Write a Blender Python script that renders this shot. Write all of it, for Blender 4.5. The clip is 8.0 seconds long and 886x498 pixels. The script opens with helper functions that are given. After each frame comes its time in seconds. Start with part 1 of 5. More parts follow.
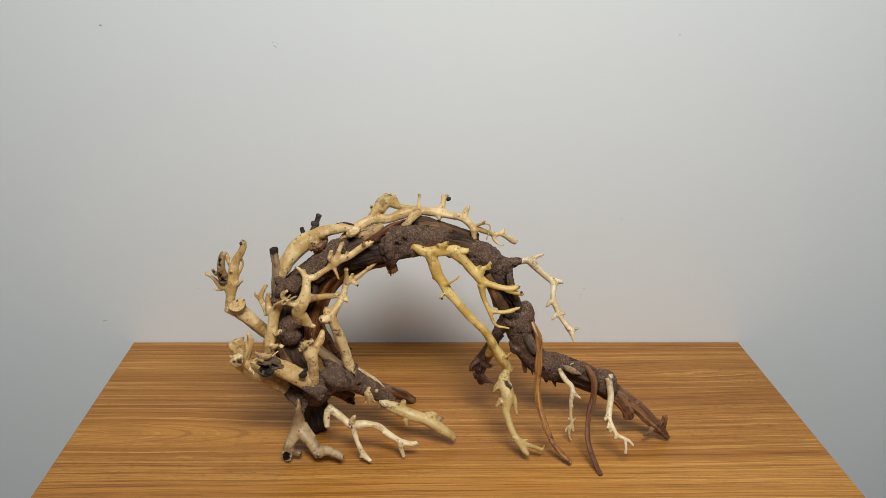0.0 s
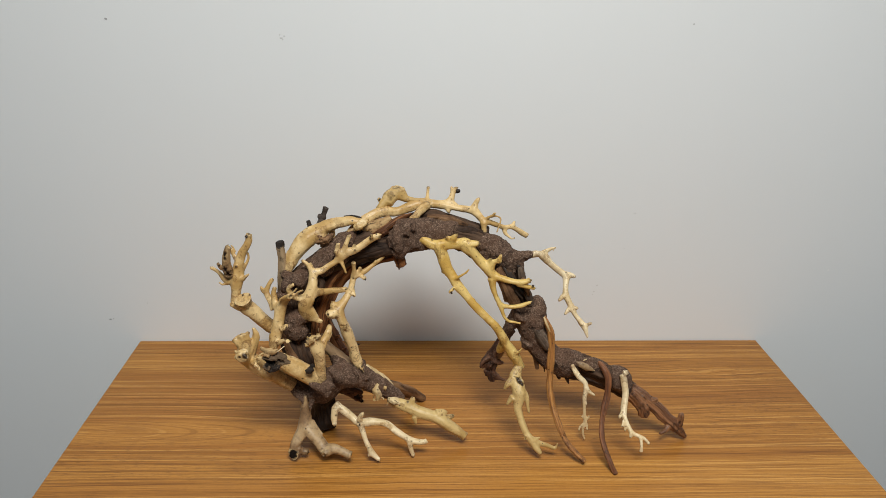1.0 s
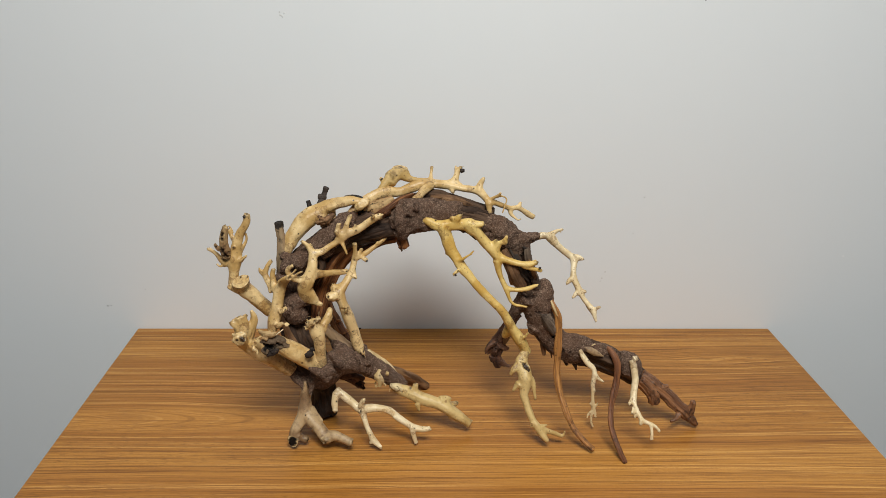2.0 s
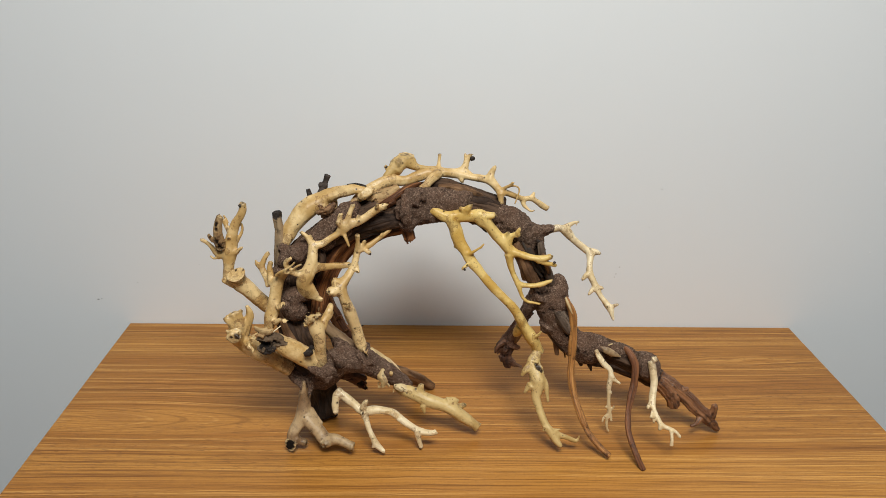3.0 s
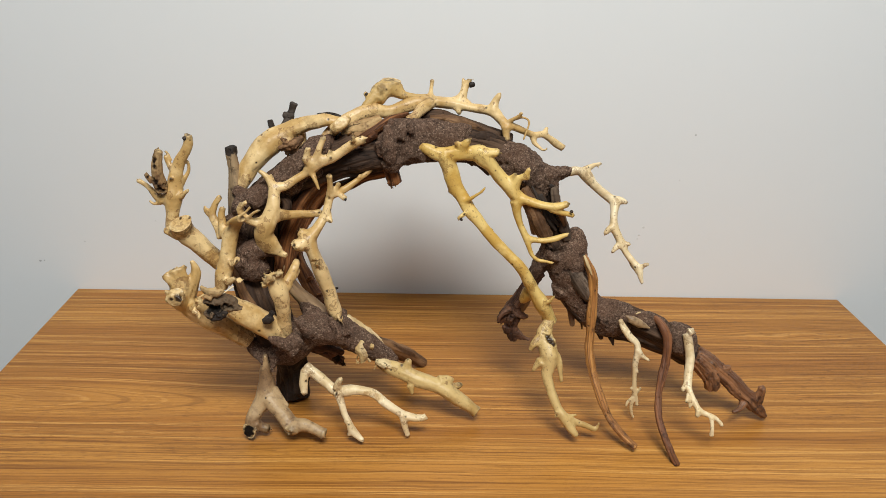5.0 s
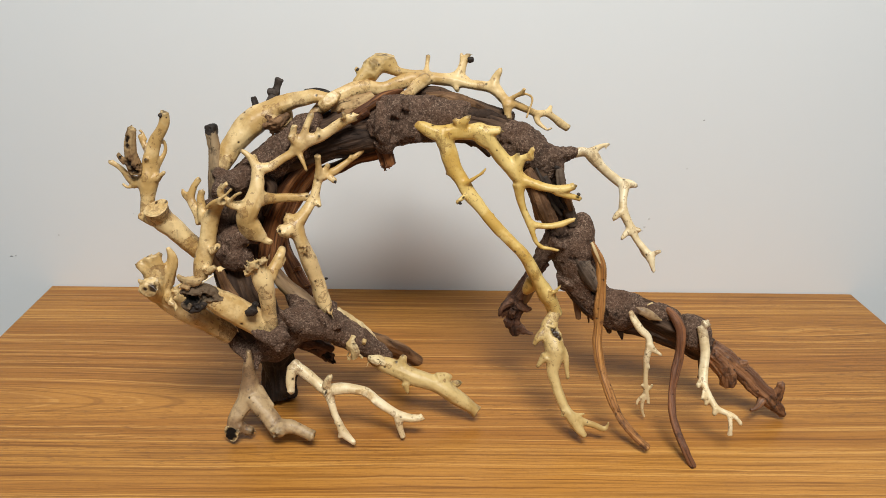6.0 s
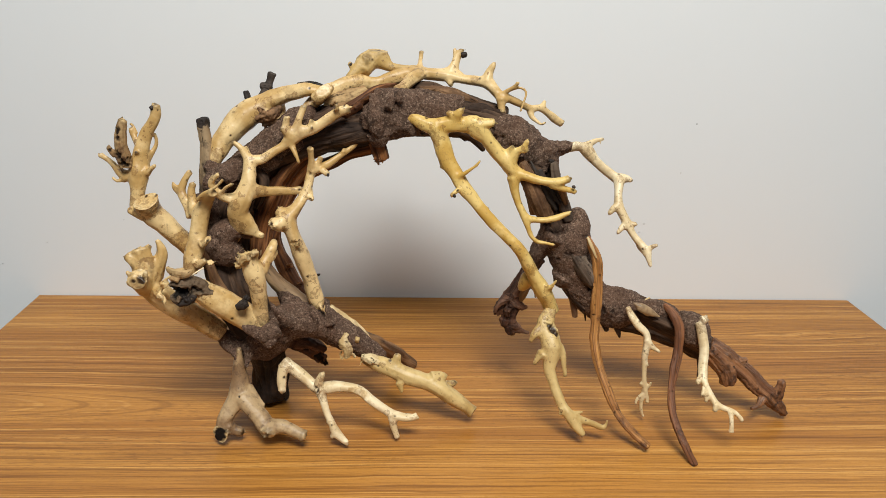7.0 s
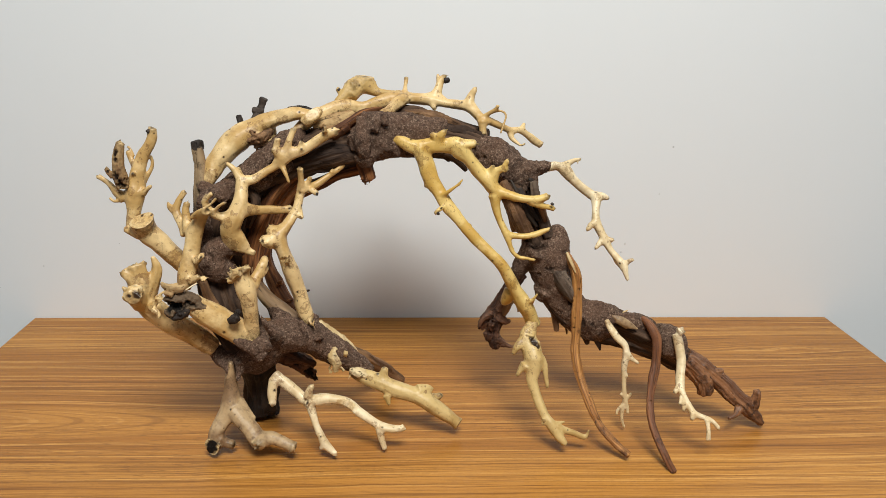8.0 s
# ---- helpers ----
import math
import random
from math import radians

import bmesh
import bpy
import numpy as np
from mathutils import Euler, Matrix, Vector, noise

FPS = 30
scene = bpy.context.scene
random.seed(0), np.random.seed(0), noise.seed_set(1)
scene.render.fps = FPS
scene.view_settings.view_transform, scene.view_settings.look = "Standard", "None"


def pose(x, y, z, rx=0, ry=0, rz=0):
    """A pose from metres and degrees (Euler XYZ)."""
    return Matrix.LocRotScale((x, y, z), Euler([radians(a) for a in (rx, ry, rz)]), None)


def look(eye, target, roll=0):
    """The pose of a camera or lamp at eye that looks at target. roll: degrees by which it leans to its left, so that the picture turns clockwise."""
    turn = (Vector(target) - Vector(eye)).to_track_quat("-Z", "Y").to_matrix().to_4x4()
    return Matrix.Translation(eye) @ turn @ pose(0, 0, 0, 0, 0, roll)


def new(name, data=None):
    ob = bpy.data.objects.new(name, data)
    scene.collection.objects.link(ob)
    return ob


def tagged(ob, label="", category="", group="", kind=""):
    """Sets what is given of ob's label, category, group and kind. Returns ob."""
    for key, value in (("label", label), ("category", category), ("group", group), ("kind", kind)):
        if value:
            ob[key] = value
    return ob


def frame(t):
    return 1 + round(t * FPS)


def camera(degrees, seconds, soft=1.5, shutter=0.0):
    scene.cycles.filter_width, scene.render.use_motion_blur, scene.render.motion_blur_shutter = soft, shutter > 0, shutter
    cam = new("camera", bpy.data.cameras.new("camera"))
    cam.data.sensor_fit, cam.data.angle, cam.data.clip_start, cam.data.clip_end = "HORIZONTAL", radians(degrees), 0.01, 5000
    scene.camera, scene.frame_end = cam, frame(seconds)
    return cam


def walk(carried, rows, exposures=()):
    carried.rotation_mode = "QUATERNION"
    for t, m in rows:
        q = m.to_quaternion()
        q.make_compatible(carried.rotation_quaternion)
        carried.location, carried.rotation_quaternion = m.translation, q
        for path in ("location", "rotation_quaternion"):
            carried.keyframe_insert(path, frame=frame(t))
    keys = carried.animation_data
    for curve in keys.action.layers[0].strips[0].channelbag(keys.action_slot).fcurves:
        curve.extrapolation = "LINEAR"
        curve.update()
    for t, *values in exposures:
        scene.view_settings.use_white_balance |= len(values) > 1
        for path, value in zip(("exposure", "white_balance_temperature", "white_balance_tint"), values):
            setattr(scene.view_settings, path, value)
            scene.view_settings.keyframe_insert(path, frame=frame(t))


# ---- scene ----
cam = camera(63.2, 8.0, soft=0.45)
PATH = [
    (0, (-0.082, 0.037, 1.484), (0.031, 1.869, 0.69), 1.8),
    (0.5, (-0.09, 0.048, 1.47), (0.017, 1.883, 0.681), 1.6),
    (1, (-0.078, 0.05, 1.455), (0.004, 1.892, 0.68), 1.2),
    (2.5, (-0.075, 0.093, 1.403), (-0.009, 1.934, 0.625), 1.1),
    (3, (-0.082, 0.125, 1.392), (-0.018, 1.961, 0.602), 1.4),
    (3.5, (-0.079, 0.156, 1.376), (-0.031, 1.988, 0.576), 1.4),
    (4, (-0.074, 0.197, 1.348), (-0.033, 2.022, 0.529), 1.5),
    (4.5, (-0.074, 0.235, 1.316), (-0.032, 2.053, 0.484), 1.6),
    (5, (-0.062, 0.269, 1.287), (-0.01, 2.086, 0.451), 1.6),
    (6.5, (-0.068, 0.316, 1.222), (0.018, 2.156, 0.445), 1.7),
    (7, (-0.067, 0.304, 1.202), (0.027, 2.166, 0.477), 1.6),
    (7.5, (-0.063, 0.284, 1.196), (0.033, 2.164, 0.52), 1.4),
    (8, (-0.059, 0.27, 1.196), (0.052, 2.162, 0.557), 1.3),
]
walk(cam, [(t, look(eye, target, roll)) for t, eye, target, roll in PATH],
     exposures=[(0.0, -0.15), (2.5, -0.07), (4.5, 0.04), (6.5, 0.17), (8.0, 0.17)])


# ---- world and light ----
world = bpy.data.worlds.new("room_air")
scene.world = world
world.use_nodes = True
world.node_tree.nodes["Background"].inputs[0].default_value = (0.6, 0.7, 0.85, 1)
world.node_tree.nodes["Background"].inputs[1].default_value = 0.02


def lamp(name, size_x, size_y, watts, colour, m):
    data = bpy.data.lights.new(name, "AREA")
    data.shape, data.size, data.size_y, data.energy, data.color = "RECTANGLE", size_x, size_y, watts, colour
    ob = new(name, data)
    ob.matrix_basis = m
    return ob


lamp("ceiling_panel_lamp", 0.9, 0.6, 63, (0.988, 1.0, 0.95), pose(0.06, -0.14, 2.66))
# weak fill lamp added far behind the camera, no known fixture
lamp("room_fill_lamp", 1.2, 0.6, 5, (0.988, 1.0, 0.95), pose(0.0, -1.9, 2.66))


# ---- materials ----
def material(name):
    m = bpy.data.materials.new(name)
    m.use_nodes = True
    return m, m.node_tree.nodes, m.node_tree.links, m.node_tree.nodes["Principled BSDF"]


def node(nodes, kind, **values):
    n = nodes.new(kind)
    for key, value in values.items():
        n.inputs[key.replace("_", " ")].default_value = value
    return n


def ramp(nodes, links, source, a, b):
    n = nodes.new("ShaderNodeMapRange")
    n.interpolation_type = "SMOOTHSTEP"
    n.inputs["From Min"].default_value, n.inputs["From Max"].default_value = a, b
    links.new(source, n.inputs["Value"])
    return n.outputs["Result"]


def mix(nodes, links, fac, a, b, blend="MIX"):
    n = nodes.new("ShaderNodeMix")
    n.data_type, n.blend_type = "RGBA", blend
    for sock, value in ((n.inputs[0], fac), (n.inputs[6], a), (n.inputs[7], b)):
        if isinstance(value, bpy.types.NodeSocket):
            links.new(value, sock)
        elif isinstance(value, tuple):
            sock.default_value = (*value, 1)
        else:
            sock.default_value = value
    return n.outputs[2]


def scaled(nodes, links, vector, scale, shift=(0, 0, 0)):
    n = nodes.new("ShaderNodeMapping")
    n.inputs["Scale"].default_value, n.inputs["Location"].default_value = scale, shift
    links.new(vector, n.inputs["Vector"])
    return n.outputs["Vector"]


def bumped(nodes, links, shader, height, strength, distance):
    n = node(nodes, "ShaderNodeBump", Strength=strength, Distance=distance)
    links.new(height, n.inputs["Height"])
    links.new(n.outputs["Normal"], shader.inputs["Normal"])


def noise_of(nodes, links, vector, scale, detail=3.0, rough=0.55):
    n = node(nodes, "ShaderNodeTexNoise", Scale=scale, Detail=detail, Roughness=rough)
    links.new(vector, n.inputs["Vector"])
    return n.outputs["Fac"]


def calc(nodes, links, op, a, b=0.0):
    n = nodes.new("ShaderNodeMath")
    n.operation = op
    for sock, value in zip(n.inputs, (a, b)):
        if isinstance(value, bpy.types.NodeSocket):
            links.new(value, sock)
        else:
            sock.default_value = value
    return n.outputs[0]


def wood_material(name, pale, deep, stain, streak=0.5, blotch=0.5, rough=0.55, pits=0.5, bump=0.4, fine=260, cracks=0.6, wide=45, peeled=False):
    """Bare wood: streaks along the grain, blotches of old bark stain, small dark pits."""
    m, nodes, links, shader = material(name)
    grain = nodes.new("ShaderNodeAttribute")
    grain.attribute_name = "grain"
    place = nodes.new("ShaderNodeTexCoord").outputs["Object"]
    lines = noise_of(nodes, links, scaled(nodes, links, grain.outputs["Vector"], (14, fine, fine)), 1.0, 4.0)
    broad = noise_of(nodes, links, scaled(nodes, links, grain.outputs["Vector"], (10, wide, wide), (3, 1, 2)), 1.0, 3.0)
    spots = noise_of(nodes, links, place, 38, 5.0, 0.65)
    if peeled:
        lines = noise_of(nodes, links, place, 240, 4.0)
        broad = noise_of(nodes, links, place, 30, 4.0, 0.6)
    fleck = noise_of(nodes, links, place, 170, 3.0, 0.6)
    col = mix(nodes, links, ramp(nodes, links, broad, 0.40, 0.60), pale, deep)
    thin = nodes.new("ShaderNodeMath")
    thin.operation = "MULTIPLY"
    links.new(ramp(nodes, links, lines, 0.45, 0.75), thin.inputs[0])
    thin.inputs[1].default_value = streak
    col = mix(nodes, links, thin.outputs[0], col, stain)
    patch = nodes.new("ShaderNodeMath")
    patch.operation = "MULTIPLY"
    links.new(ramp(nodes, links, spots, 0.54, 0.66), patch.inputs[0])
    patch.inputs[1].default_value = blotch
    col = mix(nodes, links, patch.outputs[0], col, stain)
    dust = noise_of(nodes, links, place, 105, 4.0, 0.7)
    col = mix(nodes, links, calc(nodes, links, "MULTIPLY", ramp(nodes, links, dust, 0.56, 0.68), blotch * 0.6), col, tuple(0.5 * a + 0.5 * c for a, c in zip(stain, deep)))
    pit = nodes.new("ShaderNodeMath")
    pit.operation = "MULTIPLY"
    links.new(ramp(nodes, links, fleck, 0.64, 0.72), pit.inputs[0])
    pit.inputs[1].default_value = pits
    col = mix(nodes, links, pit.outputs[0], col, tuple(c * 0.35 for c in stain))
    if peeled:
        # crumbs of inner bark left in small groups, with sharp edges
        group = ramp(nodes, links, noise_of(nodes, links, place, 26, 2.0, 0.5), 0.50, 0.60)
        crumb = ramp(nodes, links, noise_of(nodes, links, place, 330, 3.0, 0.65), 0.585, 0.625)
        col = mix(nodes, links, calc(nodes, links, "MULTIPLY", calc(nodes, links, "MULTIPLY", group, crumb), 0.6), col, tuple(c * 0.8 for c in stain))
        rind = ramp(nodes, links, noise_of(nodes, links, place, 75, 5.0, 0.75), 0.635, 0.66)
        col = mix(nodes, links, calc(nodes, links, "MULTIPLY", rind, min(1.0, 2.2 * blotch)), col, tuple(0.7 * a + 0.2 * c for a, c in zip(stain, deep)))
    marks = nodes.new("ShaderNodeAttribute")
    marks.attribute_name = "marks"
    parts = nodes.new("ShaderNodeSeparateXYZ")
    links.new(marks.outputs["Vector"], parts.inputs[0])
    edge = calc(nodes, links, "ADD", parts.outputs["Y"], calc(nodes, links, "MULTIPLY", calc(nodes, links, "SUBTRACT", dust, 0.5), 2.4))
    rim = calc(nodes, links, "MULTIPLY", ramp(nodes, links, edge, 0.44, 0.54), ramp(nodes, links, edge, 0.80, 0.56))
    flecked = calc(nodes, links, "MULTIPLY", ramp(nodes, links, edge, 0.5, 0.9), ramp(nodes, links, noise_of(nodes, links, place, 210, 4.0, 0.7), 0.42, 0.60))
    aged = calc(nodes, links, "ADD", calc(nodes, links, "MULTIPLY", rim, 0.62), calc(nodes, links, "MULTIPLY", flecked, 0.55))
    col = mix(nodes, links, aged, col, tuple(k * s for k, s in zip((0.85, 0.8, 0.75), stain)))
    crack = noise_of(nodes, links, scaled(nodes, links, grain.outputs["Vector"], (28, 330, 330), (7, 4, 6)), 1.0, 2.0, 0.7)
    if peeled:
        crack = noise_of(nodes, links, scaled(nodes, links, place, (260, 260, 60)), 1.0, 2.0, 0.7)
    split = calc(nodes, links, "MULTIPLY", ramp(nodes, links, crack, 0.66, 0.72), cracks)
    col = mix(nodes, links, split, col, tuple(c * 0.4 for c in stain))
    rings = ramp(nodes, links, fleck, 0.35, 0.62)
    sawn = mix(nodes, links, rings, (0.40, 0.235, 0.095), (0.72, 0.54, 0.28))
    col = mix(nodes, links, calc(nodes, links, "MULTIPLY", parts.outputs["Z"], 0.8), col, sawn)
    col = mix(nodes, links, parts.outputs["X"], col, tuple(c * 0.16 for c in stain))
    links.new(col, shader.inputs["Base Color"])
    shader.inputs["Roughness"].default_value = rough
    shader.inputs["Specular IOR Level"].default_value = 0.45 if rough < 0.56 else 0.2
    total = nodes.new("ShaderNodeMath")
    total.operation = "SUBTRACT"
    links.new(lines, total.inputs[0])
    links.new(calc(nodes, links, "ADD", pit.outputs[0], split), total.inputs[1])
    bumped(nodes, links, shader, total.outputs[0], 0.6 * bump if peeled else bump, 0.0018)
    return m


def crust_material(name, dark, mid, light):
    """Crumbly bark: grains of three tones with a rough relief."""
    m, nodes, links, shader = material(name)
    place = nodes.new("ShaderNodeTexCoord").outputs["Object"]
    big = noise_of(nodes, links, place, 60, 4.0, 0.6)
    grit = noise_of(nodes, links, place, 620, 4.0, 0.72)
    speck = node(nodes, "ShaderNodeTexVoronoi", Scale=850.0)
    links.new(place, speck.inputs["Vector"])
    col = mix(nodes, links, ramp(nodes, links, grit, 0.30, 0.62), dark, mid)
    col = mix(nodes, links, calc(nodes, links, "MULTIPLY", ramp(nodes, links, big, 0.48, 0.66), 0.6), col, tuple(0.45 * c for c in mid))
    patch = noise_of(nodes, links, place, 140, 3.0, 0.6)
    col = mix(nodes, links, calc(nodes, links, "MULTIPLY", ramp(nodes, links, patch, 0.55, 0.68), 0.7), col, tuple(0.8 * c for c in dark))
    crumb = noise_of(nodes, links, place, 330, 2.0, 0.6)
    col = mix(nodes, links, calc(nodes, links, "MULTIPLY", ramp(nodes, links, crumb, 0.52, 0.68), 0.35), col, tuple(0.7 * c for c in dark))
    col = mix(nodes, links, calc(nodes, links, "MULTIPLY", ramp(nodes, links, crumb, 0.44, 0.34), 0.35), col, light)
    marks = nodes.new("ShaderNodeAttribute")
    marks.attribute_name = "marks"
    hollow = nodes.new("ShaderNodeSeparateXYZ")
    links.new(marks.outputs["Vector"], hollow.inputs[0])
    flake = calc(nodes, links, "MULTIPLY", ramp(nodes, links, speck.outputs["Color"], 0.74, 0.90), 0.6)
    col = mix(nodes, links, flake, col, light)
    col = mix(nodes, links, calc(nodes, links, "MULTIPLY", hollow.outputs["X"], 0.85), col, tuple(0.4 * c for c in dark))
    rust = ramp(nodes, links, noise_of(nodes, links, place, 34, 4.0, 0.65), 0.50, 0.62)
    col = mix(nodes, links, calc(nodes, links, "MULTIPLY", rust, 0.4), col, (0.115, 0.056, 0.032))
    worn = ramp(nodes, links, noise_of(nodes, links, place, 26, 3.0, 0.6), 0.42, 0.6)
    col = mix(nodes, links, calc(nodes, links, "MULTIPLY", worn, 0.2), col, tuple(0.42 * a + 0.18 * c for a, c in zip(dark, mid)))
    links.new(col, shader.inputs["Base Color"])
    shader.inputs["Roughness"].default_value = 0.9
    shader.inputs["Specular IOR Level"].default_value = 0.25
    bumped(nodes, links, shader, grit, 1.0, 0.0024)
    return m


CREAM = wood_material("cream_peeled_wood", (0.69, 0.49, 0.236), (0.49, 0.302, 0.108), (0.20, 0.092, 0.032), 0.10, 0.34, 0.42, 0.45, cracks=0.2, peeled=True)
IVORY = wood_material("ivory_peeled_wood", (0.82, 0.68, 0.45), (0.64, 0.48, 0.265), (0.26, 0.145, 0.07), 0.07, 0.25, 0.45, 0.45, cracks=0.2, peeled=True)
OCHREPALE = wood_material("pale_ochre_wood", (0.585, 0.415, 0.175), (0.43, 0.275, 0.095), (0.20, 0.10, 0.04), 0.08, 0.22, 0.45, 0.4, cracks=0.2, peeled=True)
OCHRE = wood_material("ochre_wood", (0.60, 0.42, 0.18), (0.46, 0.295, 0.10), (0.20, 0.10, 0.04), 0.09, 0.28, 0.55, 0.5, cracks=0.2, peeled=True)
YELLOW = wood_material("yellow_peeled_wood", (0.68, 0.48, 0.165), (0.53, 0.318, 0.070), (0.28, 0.14, 0.04), 0.08, 0.16, 0.42, 0.35, cracks=0.2, peeled=True)
GREYWOOD = wood_material("greyed_wood", (0.42, 0.285, 0.15), (0.235, 0.14, 0.07), (0.11, 0.065, 0.04), 0.3, 0.6, 0.5, 0.5, cracks=0.2, peeled=True)
STAINED = wood_material("stained_wood", (0.46, 0.31, 0.15), (0.28, 0.16, 0.07), (0.10, 0.05, 0.025), 0.4, 0.9, 0.7, 0.8, 0.9)
TAN = wood_material("tan_wood", (0.34, 0.215, 0.11), (0.20, 0.115, 0.055), (0.11, 0.055, 0.025), 0.5, 0.4, 0.55, 0.3, 0.7, 320, wide=90)
GREYBARK = wood_material("grey_bark", (0.30, 0.205, 0.115), (0.13, 0.085, 0.052), (0.045, 0.030, 0.021), 0.6, 0.9, 0.75, 0.6, 0.9)
GREYSLAB = wood_material("grey_brown_bark", (0.20, 0.145, 0.105), (0.10, 0.068, 0.048), (0.035, 0.022, 0.016), 0.7, 0.8, 0.75, 0.6, 1.0, 360, wide=110)
CUTWOOD = wood_material("cut_wood", (0.70, 0.55, 0.32), (0.50, 0.34, 0.15), (0.22, 0.12, 0.05), 0.4, 0.7, 0.75, 0.8, 1.0)
WEATHERED = wood_material("weathered_wood", (0.098, 0.056, 0.034), (0.036, 0.020, 0.013), (0.014, 0.008, 0.006), 0.8, 0.6, 0.75, 0.4, 1.0, 420, wide=110)
BROWNWOOD = wood_material("brown_wood", (0.25, 0.135, 0.065), (0.11, 0.055, 0.028), (0.045, 0.022, 0.012), 0.7, 0.5, 0.65, 0.4, 0.9, 380, wide=110)
REDWOOD = wood_material("reddish_wood", (0.26, 0.105, 0.037), (0.09, 0.032, 0.012), (0.03, 0.011, 0.006), 0.85, 0.35, 0.6, 0.3, 0.9, 460, wide=160)
ROOTWOOD = wood_material("root_wood", (0.27, 0.120, 0.052), (0.135, 0.056, 0.026), (0.03, 0.012, 0.007), 0.7, 0.9, 0.5, 0.8, 1.1, 340, cracks=0.9, wide=90)
DARKROOT = wood_material("dark_root_wood", (0.16, 0.078, 0.046), (0.06, 0.027, 0.017), (0.02, 0.01, 0.007), 0.7, 0.6, 0.65, 0.4, 1.0, 380, wide=120)
VINE = wood_material("vine_bark", (0.50, 0.228, 0.062), (0.33, 0.135, 0.034), (0.05, 0.016, 0.007), 0.75, 0.8, 0.55, 0.7, 1.2, 700, cracks=0.9, wide=300)
VINEDARK = wood_material("dark_vine_bark", (0.24, 0.088, 0.029), (0.145, 0.050, 0.017), (0.03, 0.010, 0.005), 0.75, 0.8, 0.55, 0.7, 1.2, 700, cracks=0.9, wide=300)
CHARRED = wood_material("charred_wood", (0.055, 0.040, 0.032), (0.024, 0.017, 0.014), (0.007, 0.005, 0.004), 0.6, 0.5, 0.6, 0.4, 1.0)
CRUST = crust_material("bark_crust", (0.034, 0.018, 0.012), (0.192, 0.114, 0.077), (0.42, 0.288, 0.205))


def paint_material(name, colour):
    m, nodes, links, shader = material(name)
    place = nodes.new("ShaderNodeTexCoord").outputs["Object"]
    cloud = noise_of(nodes, links, place, 3.5, 3.0)
    roller = noise_of(nodes, links, place, 420, 2.0)
    links.new(mix(nodes, links, cloud, tuple(c * 0.97 for c in colour), colour), shader.inputs["Base Color"])
    shader.inputs["Roughness"].default_value = 0.6
    bumped(nodes, links, shader, roller, 0.03, 0.001)
    return m


def bulge(nodes, links, x, y, cx, cy, wx, wy):
    """A round hump at (cx, cy) that falls off over wx and wy."""
    dx = calc(nodes, links, "DIVIDE", calc(nodes, links, "SUBTRACT", x, cx), wx)
    dy = calc(nodes, links, "DIVIDE", calc(nodes, links, "SUBTRACT", y, cy), wy)
    r2 = calc(nodes, links, "ADD", calc(nodes, links, "MULTIPLY", dx, dx), calc(nodes, links, "MULTIPLY", dy, dy))
    return calc(nodes, links, "POWER", 2.718, calc(nodes, links, "MULTIPLY", r2, -1.0)), dy


